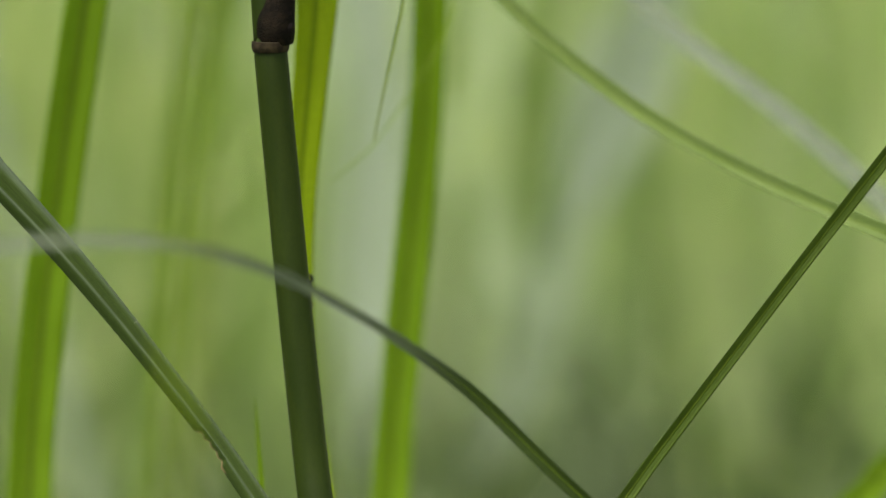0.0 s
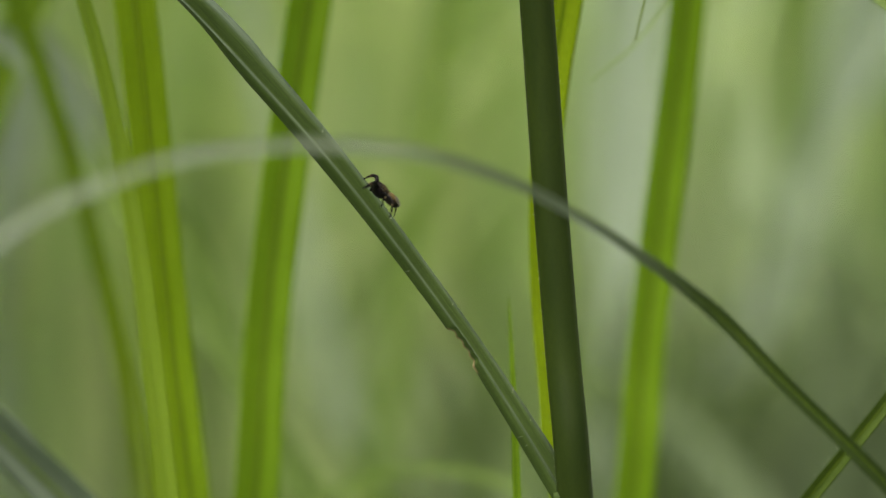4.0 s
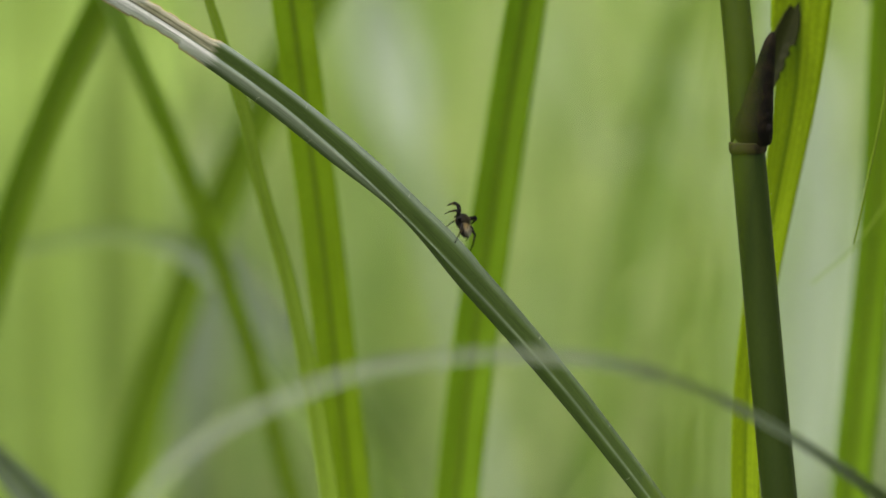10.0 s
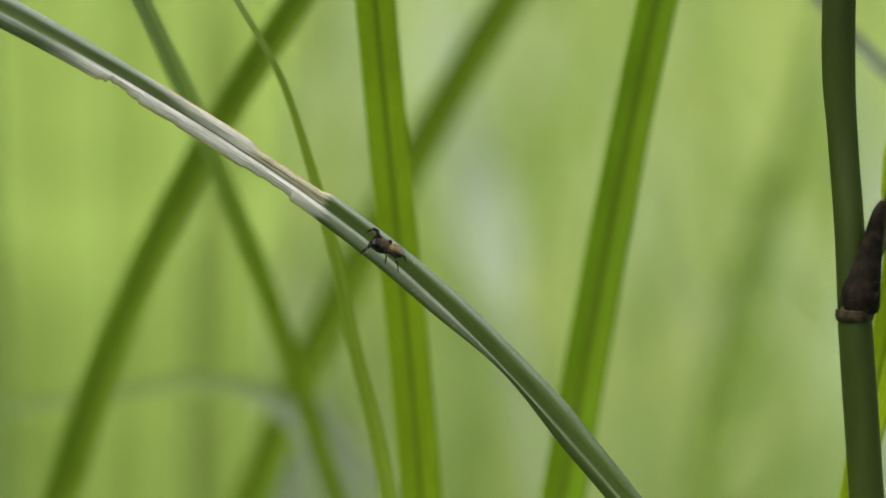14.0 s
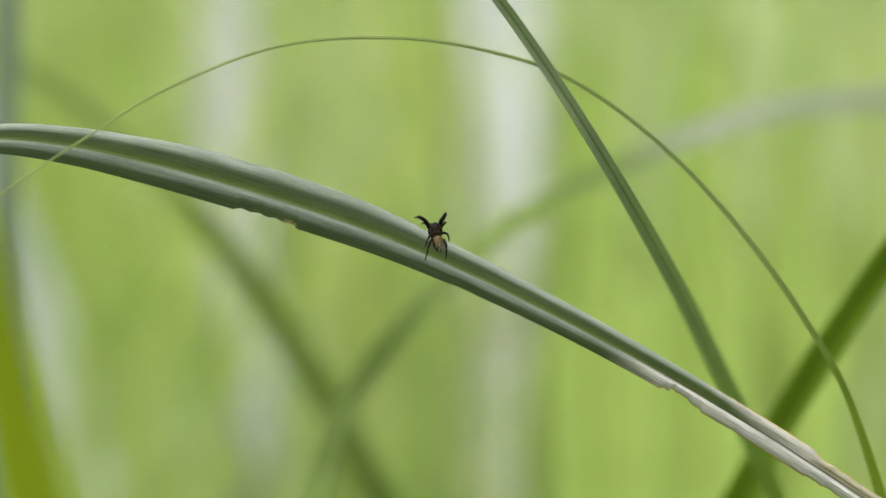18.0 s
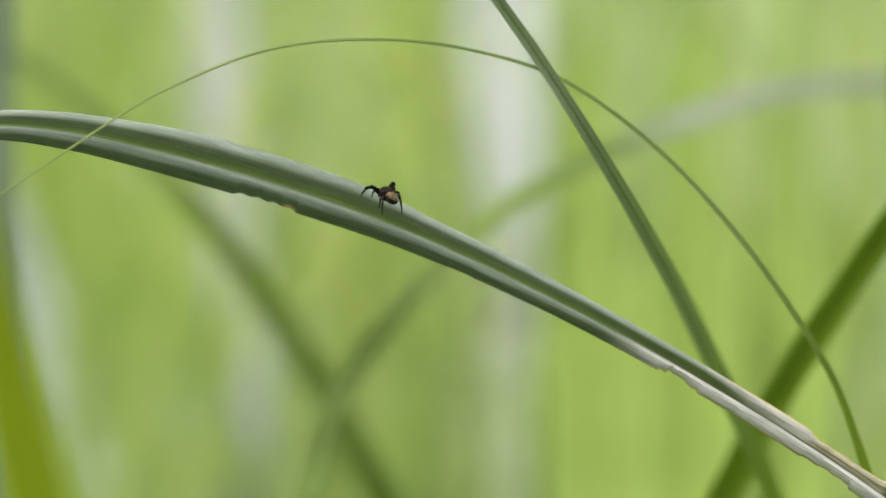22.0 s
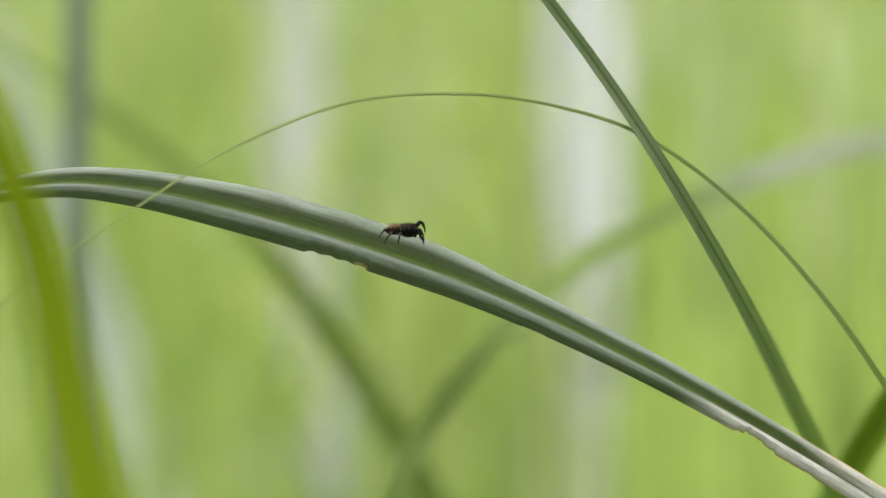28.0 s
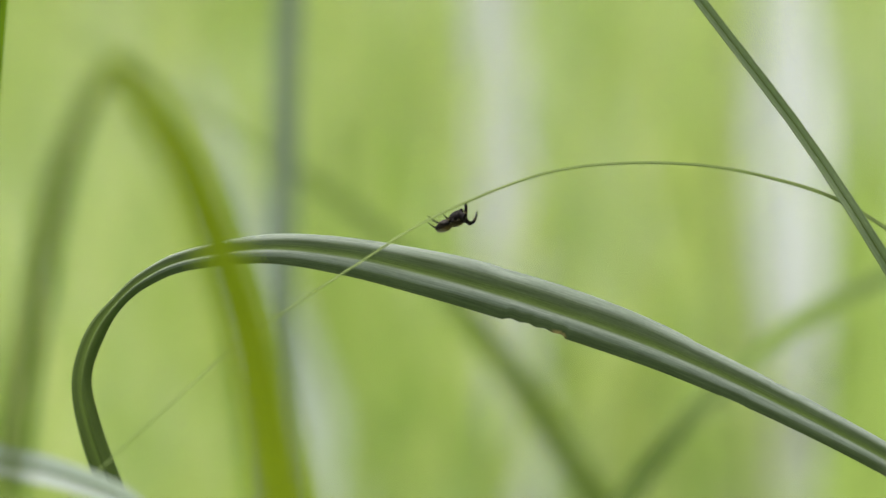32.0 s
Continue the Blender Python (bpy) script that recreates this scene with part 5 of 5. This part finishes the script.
    # the spider: seconds, place, way ahead, way of its back
    climb = [
        (0, 0.09877, 0.35746, 0.22946, 0.05, 0.18, 0.98, 0.89, -0.45, 0.04),
        (0.4, 0.10121, 0.35678, 0.22947, 0.05, 0.18, 0.98, 0.89, -0.45, 0.04),
        (0.5, 0.10093, 0.35674, 0.22888, -0.47, 0.30, 0.83, 0.88, 0.09, 0.46),
        (0.6, 0.09571, 0.35793, 0.22766, -0.93, 0.29, 0.21, 0.31, 0.32, 0.90),
        (0.7, 0.07733, 0.34897, 0.22365, -0.82, 0.29, 0.50, 0.48, -0.12, 0.87),
        (0.8, 0.07773, 0.34900, 0.22419, -0.82, 0.29, 0.50, 0.48, -0.13, 0.87),
        (1, 0.07733, 0.34919, 0.22466, -0.84, 0.29, 0.46, 0.44, -0.11, 0.89),
        (1.5, 0.07715, 0.34952, 0.22600, -0.80, 0.47, 0.37, 0.38, -0.07, 0.92),
        (2, 0.07722, 0.34941, 0.22559, -0.89, 0.27, 0.35, 0.37, 0.01, 0.93),
        (2.5, 0.07741, 0.34947, 0.22605, -0.84, 0.30, 0.36, 0.37, 0.01, 0.93),
        (3, 0.07705, 0.34952, 0.22590, -0.87, 0.28, 0.42, 0.43, -0.01, 0.90),
        (3.5, 0.07592, 0.35012, 0.22762, -0.58, 0.28, 0.77, 0.73, -0.24, 0.64),
        (4, 0.07158, 0.35198, 0.23233, -0.66, 0.26, 0.70, 0.77, -0.25, 0.58),
        (4.5, 0.07187, 0.35241, 0.23493, -0.47, 0.25, 0.85, 0.81, -0.27, 0.52),
        (6.5, 0.06702, 0.35451, 0.24149, -0.63, 0.53, 0.56, 0.51, -0.25, 0.82),
        (7, 0.06424, 0.35544, 0.24407, -0.92, 0.22, 0.31, 0.12, -0.61, 0.78),
        (7.5, 0.06002, 0.35669, 0.24749, -0.90, 0.00, 0.44, 0.32, -0.67, 0.66),
        (8, 0.05621, 0.35809, 0.25311, -0.46, 0.39, 0.80, 0.40, -0.71, 0.58),
        (8.5, 0.05655, 0.35828, 0.25494, -0.56, 0.29, 0.78, 0.51, -0.62, 0.59),
        (9, 0.05598, 0.35869, 0.25764, -0.41, 0.65, 0.64, 0.37, -0.52, 0.77),
        (9.5, 0.05676, 0.35864, 0.25823, -0.10, 0.33, 0.94, 0.38, -0.86, 0.35),
        (10, 0.05800, 0.35846, 0.25828, 0.06, 0.82, 0.54, 0.62, -0.42, 0.66),
        (10.5, 0.05785, 0.35853, 0.25866, -0.04, 0.82, 0.54, 0.58, -0.40, 0.70),
        (11, 0.05810, 0.35853, 0.25912, -0.26, 0.80, 0.52, 0.50, -0.36, 0.76),
        (11.5, 0.05719, 0.35882, 0.26042, -0.74, 0.29, 0.61, 0.47, -0.42, 0.78),
        (12, 0.05251, 0.35986, 0.26352, -0.87, 0.17, 0.47, 0.24, -0.68, 0.70),
        (12.5, 0.04277, 0.36181, 0.27083, -0.84, 0.04, 0.53, 0.29, -0.80, 0.52),
        (13, 0.04130, 0.36232, 0.27526, -0.51, 0.22, 0.83, 0.44, -0.76, 0.47),
        (13.5, 0.04038, 0.36241, 0.27517, -0.82, 0.23, 0.52, 0.35, -0.51, 0.78),
        (15.5, 0.00037, 0.36547, 0.30464, -0.93, -0.11, 0.36, 0.31, -0.74, 0.59),
        (16, -0.01111, 0.36515, 0.31157, -0.88, 0.05, 0.46, 0.27, -0.70, 0.66),
        (16.5, -0.02077, 0.36449, 0.31746, -0.90, -0.17, 0.40, 0.40, -0.69, 0.60),
        (17, -0.02956, 0.36366, 0.32157, -0.99, -0.09, 0.10, 0.14, -0.63, 0.76),
        (17.5, -0.03507, 0.36295, 0.32511, -0.88, -0.01, 0.47, 0.34, -0.72, 0.61),
        (18, -0.03707, 0.36265, 0.32643, -0.23, 0.31, 0.92, 0.28, -0.89, 0.37),
        (18.5, -0.03792, 0.36256, 0.32653, -0.32, 0.20, 0.92, 0.30, -0.90, 0.30),
        (19, -0.03811, 0.36261, 0.32556, -0.02, 0.23, 0.97, 0.10, -0.97, 0.23),
        (19.5, -0.03853, 0.36252, 0.32618, 0.22, 0.26, 0.94, 0.10, -0.96, 0.24),
        (20, -0.03925, 0.36240, 0.32681, 0.47, 0.40, 0.79, 0.00, -0.89, 0.45),
        (20.5, -0.03833, 0.36249, 0.32682, 0.22, 0.80, 0.56, 0.05, -0.59, 0.81),
        (21, -0.03976, 0.36226, 0.32788, -0.35, 0.90, 0.28, 0.17, -0.50, 0.85),
        (21.5, -0.04025, 0.36216, 0.32847, -0.45, 0.80, 0.38, 0.15, -0.46, 0.87),
        (22, -0.04285, 0.36169, 0.33053, -0.46, 0.75, 0.48, 0.16, -0.47, 0.87),
        (22.5, -0.04091, 0.36200, 0.32959, -0.59, 0.66, 0.47, 0.18, -0.45, 0.87),
        (23, -0.04218, 0.36187, 0.32938, -0.67, 0.59, 0.45, 0.20, -0.44, 0.87),
        (23.5, -0.04401, 0.36157, 0.33040, -0.74, 0.20, 0.62, 0.34, -0.60, 0.72),
        (24, -0.04440, 0.36150, 0.33030, -0.70, 0.20, 0.67, 0.42, -0.62, 0.64),
        (24.5, -0.04468, 0.36146, 0.33052, -0.70, 0.20, 0.67, 0.40, -0.62, 0.66),
        (26.5, -0.05210, 0.36030, 0.33249, -0.75, 0.15, 0.64, 0.39, -0.68, 0.62),
        (27, -0.05500, 0.35981, 0.33316, -0.17, 0.43, 0.89, 0.13, -0.88, 0.45),
        (27.5, -0.05375, 0.35998, 0.33338, 0.76, 0.40, 0.51, -0.15, -0.67, 0.73),
        (28, -0.05231, 0.36021, 0.33323, 0.97, 0.25, 0.01, 0.09, -0.38, 0.92),
        (28.5, -0.05232, 0.36021, 0.33320, 0.91, 0.32, 0.28, -0.07, -0.54, 0.84),
        (29, -0.05429, 0.35995, 0.33288, 0.27, 0.59, 0.76, 0.14, -0.81, 0.57),
        (29.5, -0.05640, 0.35940, 0.33520, -0.51, 0.64, 0.58, 0.20, -0.57, 0.80),
        (30, -0.06286, 0.35816, 0.33693, -0.24, 0.77, 0.59, 0.20, -0.55, 0.81),
        (30.3, -0.06753, 0.35716, 0.33827, -0.61, 0.54, 0.57, 0.22, -0.58, 0.79),
        (30.6, -0.07444, 0.35560, 0.33998, -0.45, 0.67, 0.59, 0.22, -0.56, 0.80),
        (30.8, -0.07907, 0.35439, 0.34175, -0.09, 0.42, 0.90, 0.20, -0.88, 0.43),
        (31, -0.07546, 0.35523, 0.34135, 0.02, 0.87, 0.50, 0.08, -0.50, 0.86),
        (31.2, -0.07155, 0.35582, 0.34313, -0.18, 0.87, 0.45, 0.09, -0.45, 0.89),
        (31.4, -0.07460, 0.35468, 0.34319, 0.26, 0.25, 0.93, 0.09, -0.97, 0.23),
        (31.5, -0.07615, 0.35428, 0.34375, 0.28, 0.16, 0.95, 0.30, -0.95, 0.07),
        (31.6, -0.07570, 0.35425, 0.34476, 0.46, 0.09, 0.89, 0.67, -0.69, -0.27),
        (31.7, -0.07495, 0.35433, 0.34536, 0.63, 0.03, 0.77, 0.64, -0.58, -0.50),
        (31.8, -0.07406, 0.35455, 0.34508, 0.88, 0.12, 0.46, 0.46, -0.49, -0.74),
        (32, -0.07388, 0.35462, 0.34484, 0.90, 0.13, 0.42, 0.43, -0.11, -0.89),
    ]
    rows = []
    for t, x, y, z, fx, fy, fz, ux, uy, uz in climb:
        f, u = Vector((fx, fy, fz)).normalized(), Vector((ux, uy, uz))
        r = f.cross(u).normalized()
        u = r.cross(f)
        m = Matrix((r, f, u)).transposed().to_4x4()
        m.translation = (x, y, z)
        rows.append((t, m))
    walk(spider, rows)
    # legs step while it walks; the front pair is raised at times
    raised = {3.5: 22, 6.5: 15, 9.5: 42, 13: 38, 13.5: 20, 18: 0, 18.5: 8, 19: 14, 19.5: 12, 20: 6, 23.5: -5, 24: -24, 24.5: -24, 27: 25, 28: -8, 30.8: 32, 31.4: 45, 31.5: 40, 31.7: 25, 32: 18}
    # turns of the front pair, left and right, where it does not simply step
    turned = {10: (25, 0), 16: (8, 25), 10.5: (20, 0), 18: (14, 14), 18.5: (16, 4), 19: (20, -4), 19.5: (14, 0), 24: (6, 38), 24.5: (6, 38)}
    for leg, order, sx, hip in LEGS:
        steps = []
        for k, (t, m) in enumerate(rows):
            swing = 11 * (1 if (k + order + (sx > 0)) % 2 else -1)
            if order == 0 and t in turned:
                swing = turned[t][sx > 0]
            lift = raised.get(t, 0) * (1.0 if sx > 0 else 0.85) if order == 0 else 3 * ((k + order) % 2)
            steps.append((t, Matrix.Translation(hip) @ pose(0, 0, 0, lift, 0, swing * sx)))
        walk(leg, steps)


motions()
